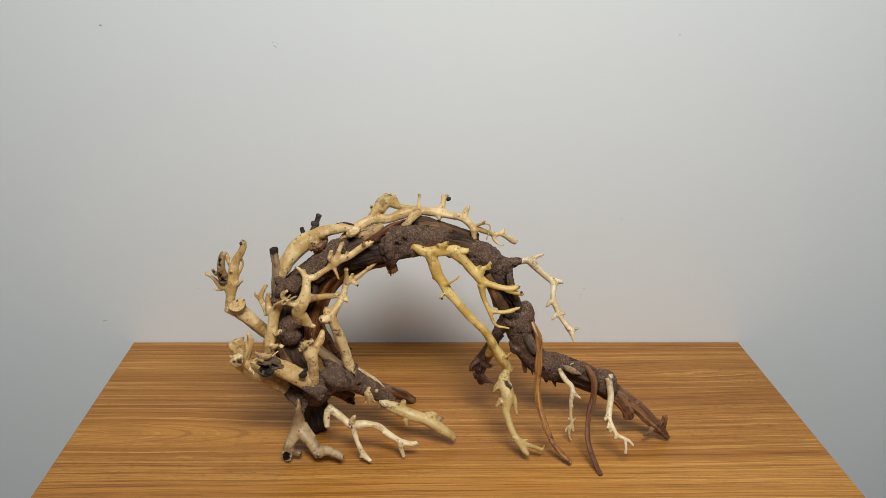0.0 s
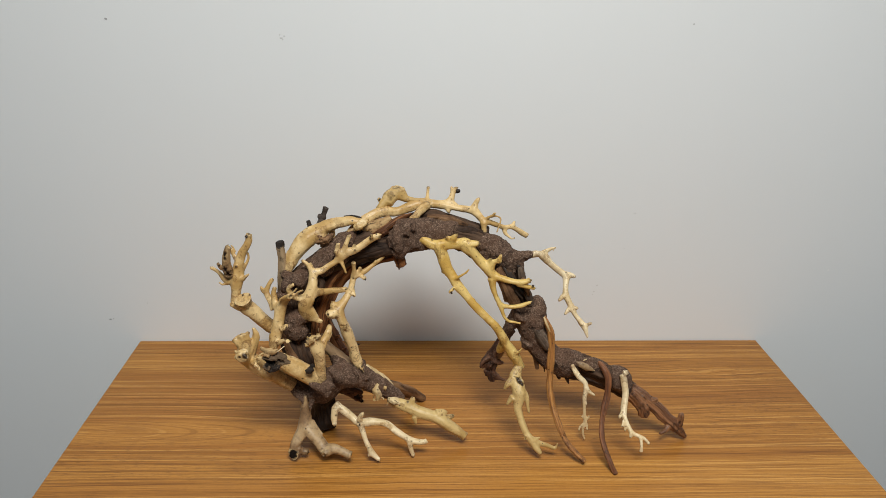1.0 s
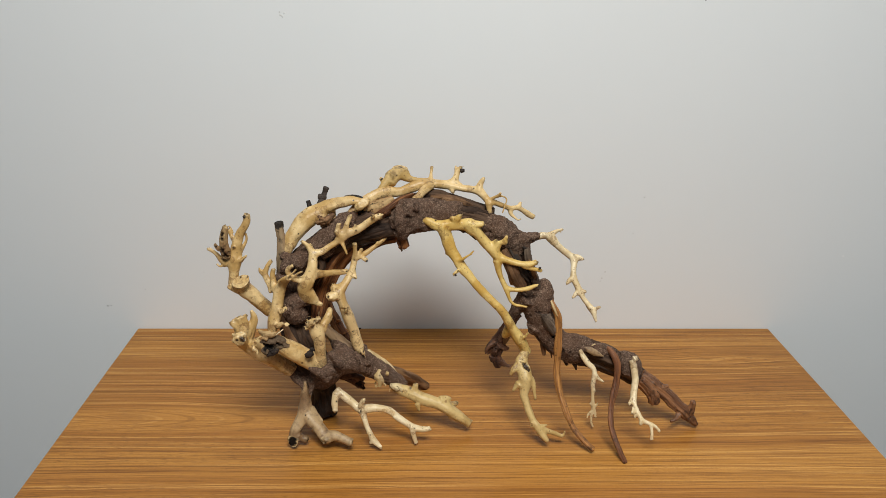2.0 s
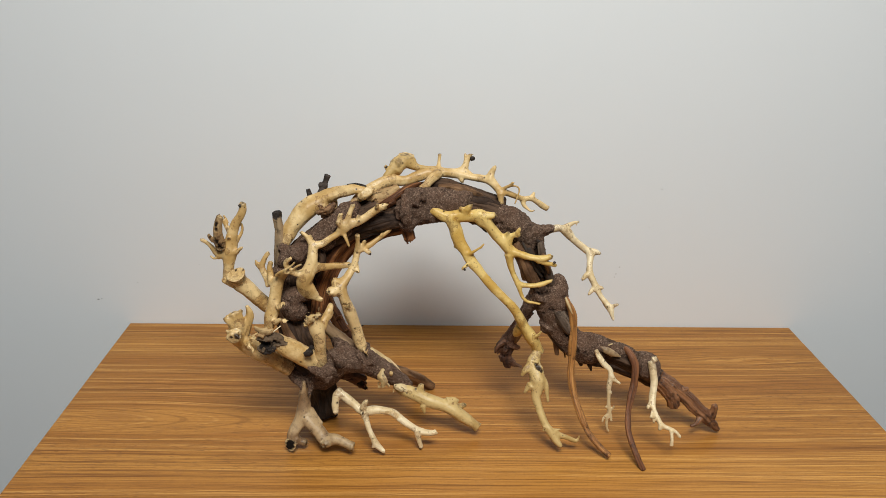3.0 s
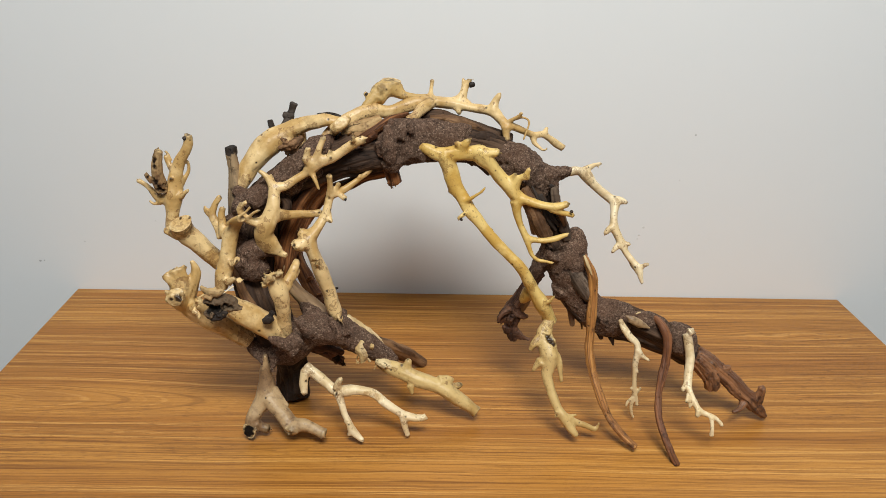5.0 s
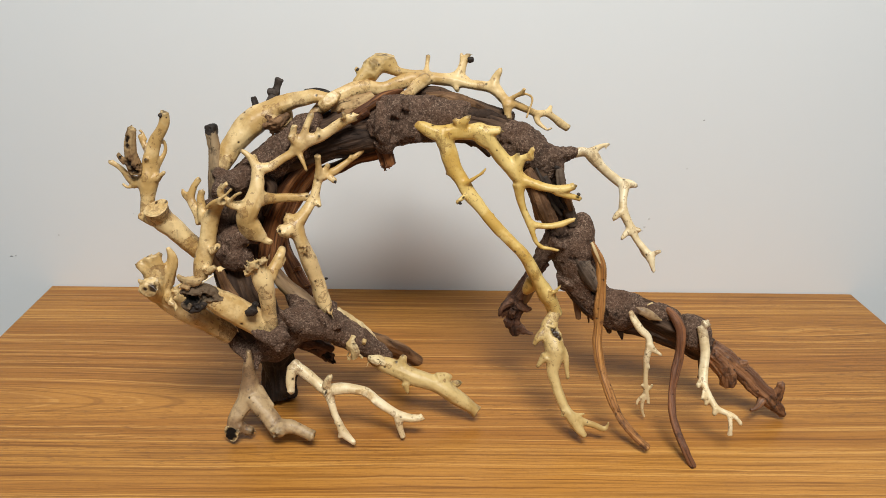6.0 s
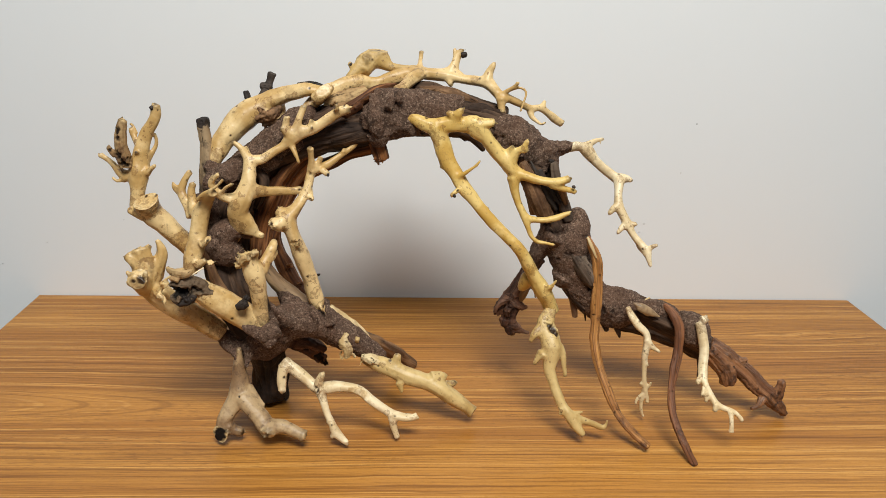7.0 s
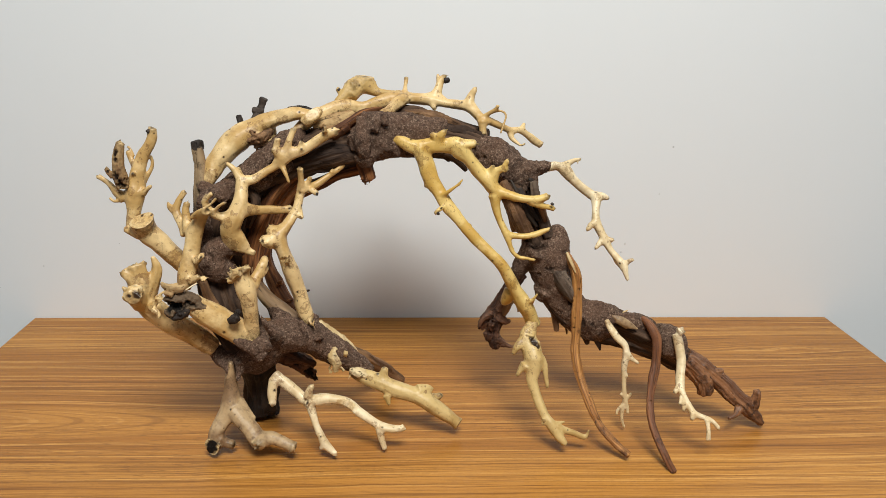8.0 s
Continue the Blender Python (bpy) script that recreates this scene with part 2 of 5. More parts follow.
def oak_material(name):
    """Laminate with an oak print: long grain lines along the board, broad tone bands, two flat arches round a darker heart."""
    m, nodes, links, shader = material(name)
    place = nodes.new("ShaderNodeTexCoord").outputs["Object"]
    split = nodes.new("ShaderNodeSeparateXYZ")
    links.new(place, split.inputs[0])
    x, y = split.outputs["X"], split.outputs["Y"]
    wave = noise_of(nodes, links, scaled(nodes, links, place, (1.3, 4, 1)), 1.0, 1.0)
    bent = calc(nodes, links, "ADD", y, calc(nodes, links, "MULTIPLY", wave, 0.035))
    bent = calc(nodes, links, "ADD", bent, calc(nodes, links, "MULTIPLY", noise_of(nodes, links, scaled(nodes, links, place, (16, 45, 1)), 1.0, 2.0), 0.004))
    heart = None
    for cx, cy, wx, wy, lift in ((-0.53, 0.062, 0.16, 0.035, 0.022), (0.47, 0.222, 0.16, 0.03, 0.026), (0.30, -0.20, 0.25, 0.04, 0.018)):
        hump, dy = bulge(nodes, links, x, y, cx, cy, wx, wy)
        bent = calc(nodes, links, "SUBTRACT", bent, calc(nodes, links, "MULTIPLY", calc(nodes, links, "MULTIPLY", hump, dy), lift))
        if heart is None:
            heart = bulge(nodes, links, x, y, cx + 0.015, cy - 0.001, 0.036, 0.011)[0]
    join = nodes.new("ShaderNodeCombineXYZ")
    links.new(x, join.inputs[0])
    links.new(bent, join.inputs[1])
    vec = join.outputs[0]
    # the arches bend the same lines round a point, so they stay as fine as the rest
    ahead = calc(nodes, links, "MULTIPLY", calc(nodes, links, "SUBTRACT", x, -0.30), 0.085)
    side = calc(nodes, links, "DIVIDE", calc(nodes, links, "SUBTRACT", y, 0.050), 0.036)
    curved = calc(nodes, links, "ADD", ahead, calc(nodes, links, "MULTIPLY", calc(nodes, links, "MULTIPLY", side, side), 0.026))
    core = ramp(nodes, links, bulge(nodes, links, x, y, -0.46, 0.050, 0.24, 0.036)[0], 0.35, 0.60)
    turned = nodes.new("ShaderNodeCombineXYZ")
    links.new(x, turned.inputs[0])
    links.new(calc(nodes, links, "ADD", curved, calc(nodes, links, "MULTIPLY", wave, 0.03)), turned.inputs[1])
    arches = noise_of(nodes, links, scaled(nodes, links, turned.outputs[0], (0.4, 190, 1), (4, 6, 0)), 1.0, 3.0, 0.65)
    bands = noise_of(nodes, links, scaled(nodes, links, vec, (0.30, 13, 1)), 1.0, 3.0)
    lines = noise_of(nodes, links, scaled(nodes, links, vec, (0.7, 125, 1), (5, 2, 0)), 1.0, 3.0, 0.72)
    thin = noise_of(nodes, links, scaled(nodes, links, vec, (1.6, 330, 1), (8, 3, 0)), 1.0, 2.0, 0.65)
    hair = noise_of(nodes, links, scaled(nodes, links, vec, (5.5, 620, 1), (3, 9, 0)), 1.0, 2.0, 0.65)
    pores = noise_of(nodes, links, scaled(nodes, links, vec, (55, 560, 1), (1, 7, 0)), 1.0, 2.0, 0.6)
    dots = noise_of(nodes, links, scaled(nodes, links, place, (130, 800, 1), (6, 1, 0)), 1.0, 2.0, 0.7)
    broken = ramp(nodes, links, noise_of(nodes, links, scaled(nodes, links, vec, (7, 170, 1), (9, 5, 0)), 1.0, 2.0, 0.6), 0.34, 0.62)
    where = noise_of(nodes, links, scaled(nodes, links, vec, (0.6, 10, 1), (2, 4, 0)), 1.0, 1.0)
    red = bulge(nodes, links, x, y, -0.2, 0.14, 1.1, 0.075)[0]
    stripe = bulge(nodes, links, x, y, -0.35, 0.236, 0.45, 0.011)[0]
    col = mix(nodes, links, ramp(nodes, links, bands, 0.38, 0.62), (0.345, 0.140, 0.025), (0.445, 0.200, 0.040))
    col = mix(nodes, links, calc(nodes, links, "MULTIPLY", red, 0.5), col, (0.300, 0.118, 0.027))
    col = mix(nodes, links, calc(nodes, links, "MULTIPLY", stripe, 0.5), col, (0.53, 0.258, 0.060))
    col = mix(nodes, links, calc(nodes, links, "MULTIPLY", core, 0.8), col, (0.45, 0.202, 0.041))
    plain = calc(nodes, links, "SUBTRACT", 1.0, core)
    col = mix(nodes, links, calc(nodes, links, "MULTIPLY", calc(nodes, links, "MULTIPLY", ramp(nodes, links, lines, 0.53, 0.61), plain), 0.62), col, (0.60, 0.310, 0.084))
    dark = calc(nodes, links, "MULTIPLY", calc(nodes, links, "MULTIPLY", ramp(nodes, links, lines, 0.45, 0.39), broken), plain)
    col = mix(nodes, links, calc(nodes, links, "MULTIPLY", dark, 0.66), col, (0.155, 0.056, 0.011))
    fine = calc(nodes, links, "MULTIPLY", ramp(nodes, links, thin, 0.47, 0.40), calc(nodes, links, "ADD", calc(nodes, links, "MULTIPLY", broken, 0.6), 0.4))
    col = mix(nodes, links, calc(nodes, links, "MULTIPLY", calc(nodes, links, "MULTIPLY", fine, calc(nodes, links, "SUBTRACT", 1.0, calc(nodes, links, "MULTIPLY", core, 0.7))), 0.62), col, (0.150, 0.053, 0.010))
    col = mix(nodes, links, calc(nodes, links, "MULTIPLY", calc(nodes, links, "MULTIPLY", ramp(nodes, links, arches, 0.47, 0.39), core), 0.5), col, (0.165, 0.060, 0.013))
    col = mix(nodes, links, calc(nodes, links, "MULTIPLY", calc(nodes, links, "MULTIPLY", ramp(nodes, links, arches, 0.54, 0.62), core), 0.4), col, (0.60, 0.31, 0.085))
    col = mix(nodes, links, calc(nodes, links, "MULTIPLY", ramp(nodes, links, hair, 0.50, 0.58), 0.5), col, (0.190, 0.068, 0.013))
    col = mix(nodes, links, calc(nodes, links, "MULTIPLY", ramp(nodes, links, dots, 0.54, 0.66), 0.22), col, (0.160, 0.060, 0.014))
    dash = calc(nodes, links, "MULTIPLY", ramp(nodes, links, pores, 0.55, 0.67), ramp(nodes, links, where, 0.44, 0.60))
    col = mix(nodes, links, calc(nodes, links, "MULTIPLY", dash, 0.6), col, (0.165, 0.066, 0.018))
    col = mix(nodes, links, calc(nodes, links, "MULTIPLY", heart, 0.35), col, (0.20, 0.075, 0.019))
    links.new(col, shader.inputs["Base Color"])
    shader.inputs["Roughness"].default_value = 0.38
    shader.inputs["Specular IOR Level"].default_value = 0.3
    bumped(nodes, links, shader, hair, 0.08, 0.0004)
    return m


WALLPAINT = paint_material("white_wall_paint", (0.78, 0.79, 0.80))
# mid grey on the unseen ceiling so it returns less fill light
CEILPAINT = paint_material("ceiling_paint", (0.42, 0.42, 0.42))
# dark blue-grey for the unseen walls: keeps their bounce light low and cool
ROOMBOUNCE = paint_material("room_bounce_grey", (0.24, 0.28, 0.34))
# unseen floor, kept dark to hold down light from below
FLOORPAINT = paint_material("floor_grey", (0.08, 0.09, 0.105))
SCUFF = paint_material("scuff_grey", (0.38, 0.38, 0.38))
FAINT = paint_material("scuff_faint", (0.66, 0.66, 0.66))

CHIP = paint_material("chip_white", (0.85, 0.85, 0.85))
OAK = oak_material("oak_laminate")


# ---- structure ----
def mesh_object(name, bm, mat, parent=None, label=""):
    me = bpy.data.meshes.new(name)
    bm.to_mesh(me)
    bm.free()
    me.materials.append(mat)
    ob = new(name, me)
    ob.parent = parent
    return tagged(ob, label)


def slab(bm, x0, x1, y0, y1, z0, z1, bevel=0.0):
    made = bmesh.ops.create_cube(bm, size=1, matrix=Matrix.LocRotScale(
        ((x0 + x1) / 2, (y0 + y1) / 2, (z0 + z1) / 2), None, (x1 - x0, y1 - y0, z1 - z0)))
    if bevel:
        edges = list({e for v in made["verts"] for e in v.link_edges})
        bmesh.ops.bevel(bm, geom=edges, offset=bevel, segments=3, profile=0.5, affect="EDGES")
    return bm


def structure(name, label, *extents, mat=WALLPAINT):
    return tagged(mesh_object(name, slab(bmesh.new(), *extents), mat, None, label), kind="structure", category=name.split("_")[0])


HALF, BACK, TOP = 0.6, 1.27, 0.75
WIDE, SOUTH, HIGH = 2.3, -2.6, 2.7
wall_north = structure("wall_north", "scuffed white painted wall behind the wooden table", -WIDE, WIDE, BACK, BACK + 0.12, 0, HIGH)
# unseen walls added to close the room and control the bounce
structure("wall_west", "added unseen room wall, blue-grey to set the bounce light", -WIDE - 0.12, -WIDE, SOUTH, BACK + 0.12, 0, HIGH, mat=ROOMBOUNCE)
structure("wall_east", "added unseen room wall, blue-grey to set the bounce light", WIDE, WIDE + 0.12, SOUTH, BACK + 0.12, 0, HIGH, mat=ROOMBOUNCE)
structure("wall_south", "added unseen room wall, blue-grey to set the bounce light", -WIDE - 0.12, WIDE + 0.12, SOUTH - 0.12, SOUTH, 0, HIGH, mat=ROOMBOUNCE)
structure("floor", "added unseen floor under the table, dark grey to cut bounce", -WIDE - 0.12, WIDE + 0.12, SOUTH - 0.12, BACK + 0.12, -0.1, 0, mat=FLOORPAINT)
structure("ceiling", "added unseen ceiling, grey to cut the bounce light", -WIDE - 0.12, WIDE + 0.12, SOUTH - 0.12, BACK + 0.12, HIGH, HIGH + 0.1, mat=CEILPAINT)


# small scuffs and chips in the wall paint
def scuff(x, z, size, mat, seed):
    rnd = random.Random(seed)
    bm = bmesh.new()
    bmesh.ops.create_icosphere(bm, subdivisions=2, radius=1.0)
    for v in bm.verts:
        v.co *= 0.8 + 0.4 * rnd.random()
    wide = size * (0.7 + 0.6 * rnd.random())
    tall = size * (0.6 + 0.6 * rnd.random())
    thin = 0.0005
    bmesh.ops.transform(bm, matrix=Matrix.LocRotScale((x, BACK, z), None, (wide, thin, tall)), verts=bm.verts)
    return mesh_object("scuff", bm, mat, wall_north)


scuff(-0.294, 1.313, 0.0022, FAINT, 0)
scuff(-0.289, 1.316, 0.0018, FAINT, 1)
scuff(-0.292, 1.311, 0.0016, FAINT, 2)
scuff(0.382, 1.345, 0.0012, SCUFF, 3)
scuff(0.325, 1.013, 0.0011, SCUFF, 4)
scuff(0.265, 0.855, 0.0020, FAINT, 5)
scuff(0.270, 0.868, 0.0014, FAINT, 6)
scuff(0.263, 0.849, 0.0012, FAINT, 7)
scuff(-0.570, 1.338, 0.0020, SCUFF, 8)
scuff(-0.647, 0.796, 0.0020, SCUFF, 9)
scuff(-0.641, 0.797, 0.0012, SCUFF, 10)
scuff(-0.464, 0.865, 0.0008, SCUFF, 11)
scuff(-0.574, 0.830, 0.0008, SCUFF, 12)
scuff(0.711, 0.901, 0.0020, CHIP, 13)
scuff(0.313, 0.944, 0.0014, FAINT, 14)
scuff(-0.296, 1.318, 0.0015, FAINT, 15)

# ---- table ----
table = tagged(new("table"), "oak laminate table pushed against a white wall", "table")
table.location = (0, (BACK + 0.6) / 2, 0)
DEPTH = BACK - 0.60
mesh_object("tabletop", slab(bmesh.new(), -HALF + 0.002, HALF - 0.002, -DEPTH / 2, DEPTH / 2 - 0.002, TOP - 0.028, TOP, 0.0015), OAK, table)
for side in (-1, 1):
    x = side * (HALF - 0.03)
    mesh_object("leg", slab(bmesh.new(), x - 0.014, x + 0.014, -DEPTH / 2 + 0.02, DEPTH / 2 - 0.02, 0, TOP - 0.0285, 0.001), OAK, table)

# ---- driftwood ----
BASE = Vector((-0.1, 0.95, TOP))
driftwood = tagged(new("driftwood"), "arched driftwood of dark crusted trunk with pale peeled branches", "driftwood")
driftwood.location = BASE


def hashed(ix, iy, iz):
    h = (ix * 374761393 + iy * 668265263 + iz * 2147483647) & 0xFFFFFFFF
    h = ((h ^ (h >> 13)) * 1274126177) & 0xFFFFFFFF
    return ((h ^ (h >> 16)) & 0xFFFF) / 32767.5 - 1.0


def lumps(p):
    """Smooth value noise from -1 to 1 at the rows of p."""
    i = np.floor(p).astype(np.int64)
    f = p - i
    f = f * f * (3 - 2 * f)
    total = np.zeros(len(p))
    for dx in (0, 1):
        for dy in (0, 1):
            for dz in (0, 1):
                w = (f[:, 0] if dx else 1 - f[:, 0]) * (f[:, 1] if dy else 1 - f[:, 1]) * (f[:, 2] if dz else 1 - f[:, 2])
                total += w * hashed(i[:, 0] + dx, i[:, 1] + dy, i[:, 2] + dz)
    return total


def spline(points, step=3.0):
    """A smooth line with radii through the points (x, y, z, radius)."""
    p = np.array(points, float)
    if len(p) == 2:
        p = np.array([p[0], p[0] * 0.67 + p[1] * 0.33, p[0] * 0.33 + p[1] * 0.67, p[1]])
    q = np.vstack([2 * p[0] - p[1], p, 2 * p[-1] - p[-2]])
    q[:, 3] = np.maximum(q[:, 3], 0.5)
    rows = []
    for k in range(1, len(q) - 2):
        n = max(2, int(np.linalg.norm(q[k + 1, :3] - q[k, :3]) / step))
        for t in np.arange(n) / n:
            a, b, c, d = q[k - 1], q[k], q[k + 1], q[k + 2]
            rows.append(0.5 * (2 * b + (c - a) * t + (2 * a - 5 * b + 4 * c - d) * t * t + (3 * b - a - 3 * c + d) * t ** 3))
    rows.append(q[-2])
    rows = np.array(rows)
    rows[:, 3] = np.maximum(rows[:, 3], 0.7)
    return rows


def frames_along(line):
    """Tangent, side and up at each row, turned as little as possible from row to row."""
    t = np.gradient(line[:, :3], axis=0)
    t /= np.linalg.norm(t, axis=1)[:, None] + 1e-9
    side = np.cross(t[0], (0.3, 0.2, 0.93))
    side /= np.linalg.norm(side)
    sides = []
    for k in range(len(t)):
        side = side - t[k] * side.dot(t[k])
        side /= np.linalg.norm(side)
        sides.append(side)
    sides = np.array(sides)
    return t, sides, np.cross(t, sides)


class Limb:
    """One piece of the driftwood: tubes along smooth lines, fused into one skin with filled forks. Millimetres from BASE."""
    holder = None
    count = 0

    def __init__(self, name, mat, label="", sub=False, strands=1, voxel=0.9, furrow=0.3, grit=0.0, buds=0, aged=0.0, ease=16, chip=0.0):
        self.name, self.mat, self.label, self.sub = name, mat, label, sub
        self.strands, self.voxel, self.furrow, self.grit = strands, voxel, furrow, grit
        self.buds, self.aged, self.lines, self.nubs = buds, aged, [], []
        self.stains, self.pits, self.cuts, self.shreds, self.ease, self.chip = [], [], [], [], ease, chip
        self.webs = []

    def run(self, *points):
        line = spline(points)
        length = np.concatenate([[0], np.cumsum(np.linalg.norm(np.diff(line[:, :3], axis=0), axis=1))])
        if self.lines and not self.sub:
            line[:, 3] *= 1 + 0.2 * np.exp(-length / (1.8 * line[0, 3] + 1))
        if self.buds:
            line[:, 3] *= 1 + 0.18 * np.exp(-(length[-1] - length) / 2.5)
        self.lines.append(line)

    def web(self, *points):
        """Extra wood in the angle of a fork."""
        self.webs.append(spline(points))

    def stain(self, *spots):
        """Brown bark stains, (x, y, z, size) each."""
        self.stains += spots

    def pit(self, *spots):
        """Dark rotten pits, (x, y, z, size) each."""
        self.pits += spots

    def cut(self, x, y, z, size, nx, ny, nz):
        """A sawn face through the point, facing (nx, ny, nz)."""
        way = np.array((nx, ny, nz), float)
        self.cuts.append((np.array((x, y, z), float), size, way / np.linalg.norm(way)))

    def fray(self, x, y, z, size, count, nx, ny, nz):
        """Torn splinters round a point, leaning towards (nx, ny, nz)."""
        rnd = random.Random(int(x * 7 + y * 13 + z * 29))
        way = Vector((nx, ny, nz)).normalized()
        for _ in range(count):
            out = (way + Vector((rnd.uniform(-1, 1), rnd.uniform(-1, 1), rnd.uniform(-1, 1))) * 0.75).normalized()
            foot = np.array((x, y, z)) + np.array([rnd.uniform(-0.7, 0.7) * size for _ in range(3)])
            long = size * rnd.uniform(0.35, 0.9)
            bend = np.array([rnd.uniform(-0.25, 0.25) * long for _ in range(3)])
            self.shreds.append(np.array([[*(foot - np.array(out) * 2.0), 1.0], [*(foot + np.array(out) * long * 0.5), 0.8], [*(foot + np.array(out) * long + bend), 0.6]]))

    def fillet(self, me, p):
        """Fill the forks: ease only the hollow creases of the skin outwards."""
        edges = np.empty(len(me.edges) * 2, np.int64)
        me.edges.foreach_get("vertices", edges)
        a, c = edges.reshape(-1, 2).T
        ends, others = np.concatenate([a, c]), np.concatenate([c, a])
        degree = np.bincount(ends, minlength=len(p))[:, None] + 1e-9
        for _ in range(self.ease):
            mean = np.stack([np.bincount(ends, p[others, k], len(p)) for k in range(3)], 1) / degree
            me.vertices.foreach_set("co", p.ravel())
            me.update()
            nrm = np.empty(len(p) * 3)
            me.vertices.foreach_get("normal", nrm)
            nrm = nrm.reshape(-1, 3)
            hollow = np.maximum(((mean - p) * nrm).sum(1), 0)
            p = p + 0.85 * hollow[:, None] * nrm + 0.05 * (mean - p)
        me.vertices.foreach_set("co", p.ravel())
        me.update()
        return p

    def grow_buds(self):
        """Small side buds, seeded, along the peeled branches."""
        rnd = random.Random(Limb.count * 13 + 5)
        for line in list(self.lines):
            t, side, up = frames_along(line)
            for k in range(4, len(line) - 2):
                if rnd.random() < self.buds / 10.0:
                    ang, r = rnd.random() * 6.28, line[k, 3]
                    out = math.cos(ang) * side[k] + math.sin(ang) * up[k] + 0.3 * t[k]
                    size = min(2.2, max(0.8, r * (0.22 + 0.16 * rnd.random())))
                    tip = line[k, :3] + out * (r + size * (0.3 + 0.7 * rnd.random()))
                    self.nubs.append(np.array([[*(line[k, :3] + out * r * 0.5), size * 1.7], [*(line[k, :3] + out * r * 0.85), size * 1.25], [*tip, size * 0.85]]))

    def weather(self):
        """Small worm holes along the peeled branches and a few torn fibres at their ends."""
        rnd = random.Random(Limb.count * 31 + 7)
        for line in self.lines:
            t, side, up = frames_along(line)
            for k in range(3, len(line) - 1):
                if rnd.random() < 0.13:
                    ang, r = rnd.random() * 6.28, line[k, 3]
                    spot = line[k, :3] + r * (math.cos(ang) * side[k] + math.sin(ang) * up[k])
                    self.pits.append((*spot, rnd.uniform(0.5, 1.2) * min(1.0, r / 4)))
            x, y, z, r = line[-1]
            if r > 1.6:
                self.fray(x, y, z, max(1.6, 0.75 * r), 4, *t[-1])

    def tube(self, verts, faces, line, ring, seed):
        t, side, up = frames_along(line)
        start = len(verts)
        rnd = random.Random(seed)
        a1, a2 = rnd.random() * 6.28, rnd.random() * 6.28
        for k in range(len(line)):
            for j in range(ring):
                ang = 2 * math.pi * j / ring
                r = line[k, 3] * (1 + 0.06 * math.sin(2 * ang + a1 + k * 0.05) + 0.05 * math.sin(3 * ang + a2 - k * 0.08) + 0.04 * math.sin(k * 0.45 + a1))
                verts.append(line[k, :3] + r * (math.cos(ang) * side[k] + math.sin(ang) * up[k]))
        for k in range(len(line) - 1):
            for j in range(ring):
                a, b = start + k * ring + j, start + k * ring + (j + 1) % ring
                faces.append((a, b, b + ring, a + ring))
        for k, way, rows in ((0, -1, range(ring - 1, -1, -1)), (len(line) - 1, 1, range(ring))):
            tip = len(verts)
            verts.append(line[k, :3] + way * t[k] * line[k, 3] * 0.25)
            loop = [start + k * ring + j for j in rows]
            faces.extend((loop[j], loop[(j + 1) % ring], tip) for j in range(ring))

    def done(self):
        Limb.count += 1
        verts, faces = [], []
        if self.buds:
            self.grow_buds()
            self.weather()
        for n, nub in enumerate(self.shreds):
            self.tube(verts, faces, nub, 8, n)
        for n, nub in enumerate(self.nubs):
            self.tube(verts, faces, nub, 10, n)
        for n, line in enumerate(self.webs):
            self.tube(verts, faces, line, 18, n)
        for n, line in enumerate(self.lines):
            if self.strands > 1:
                t, side, up = frames_along(line)
                for m in range(self.strands):
                    ang = 2 * math.pi * m / self.strands + np.arange(len(line)) * 0.022
                    part = line.copy()
                    part[:, :3] += 0.46 * line[:, 3:4] * (np.cos(ang)[:, None] * side + np.sin(ang)[:, None] * up)
                    part[:, 3] *= 0.62
                    self.tube(verts, faces, part, 20, Limb.count + m)
            else:
                self.tube(verts, faces, line, 18, Limb.count * 7 + n)
        raw = bpy.data.meshes.new("raw")
        raw.from_pydata([tuple(v) for v in verts], [], faces)
        rough = new("raw", raw)
        fuse = rough.modifiers.new("fuse", "REMESH")
        fuse.mode, fuse.voxel_size = "VOXEL", self.voxel
        ease = rough.modifiers.new("ease", "SMOOTH")
        ease.factor, ease.iterations = 0.5, 4
        graph = bpy.context.evaluated_depsgraph_get()
        me = bpy.data.meshes.new_from_object(rough.evaluated_get(graph))
        bpy.data.objects.remove(rough)
        bpy.data.meshes.remove(raw)
        me.name = self.name
        count = len(me.vertices)
        p, nrm = np.empty(count * 3), np.empty(count * 3)
        me.vertices.foreach_get("co", p)
        me.vertices.foreach_get("normal", nrm)
        p, nrm = p.reshape(-1, 3), nrm.reshape(-1, 3)
        if self.ease and self.strands == 1:
            p = self.fillet(me, p)
            turned = np.empty(count * 3)
            me.vertices.foreach_get("normal", turned)
            nrm = turned.reshape(-1, 3)
        for spot, size, way in self.cuts:
            far = (p - spot) @ way
            inside = (far > 0) & (np.linalg.norm(p - spot, axis=1) < size * 2.2)
            p[inside] -= (far[inside] * 0.93)[:, None] * way
        # place along and across the grain
        lines = np.vstack(self.lines)
        fr = [frames_along(line) for line in self.lines]
        t, side, up = (np.vstack([f[k] for f in fr]) for k in range(3))
        run = np.concatenate([np.concatenate([[0], np.cumsum(np.linalg.norm(np.diff(line[:, :3], axis=0), axis=1))]) + 400 * n
                              for n, line in enumerate(self.lines)])
        best = np.empty(count, int)
        for k in range(0, count, 4000):
            d = ((p[k:k + 4000, None, :] - lines[None, :, :3]) ** 2).sum(2) / lines[None, :, 3] ** 1.0
            best[k:k + 4000] = d.argmin(1)
        off = p - lines[best, :3]
        grain = np.stack([run[best] + (off * t[best]).sum(1), (off * side[best]).sum(1), (off * up[best]).sum(1)], 1)
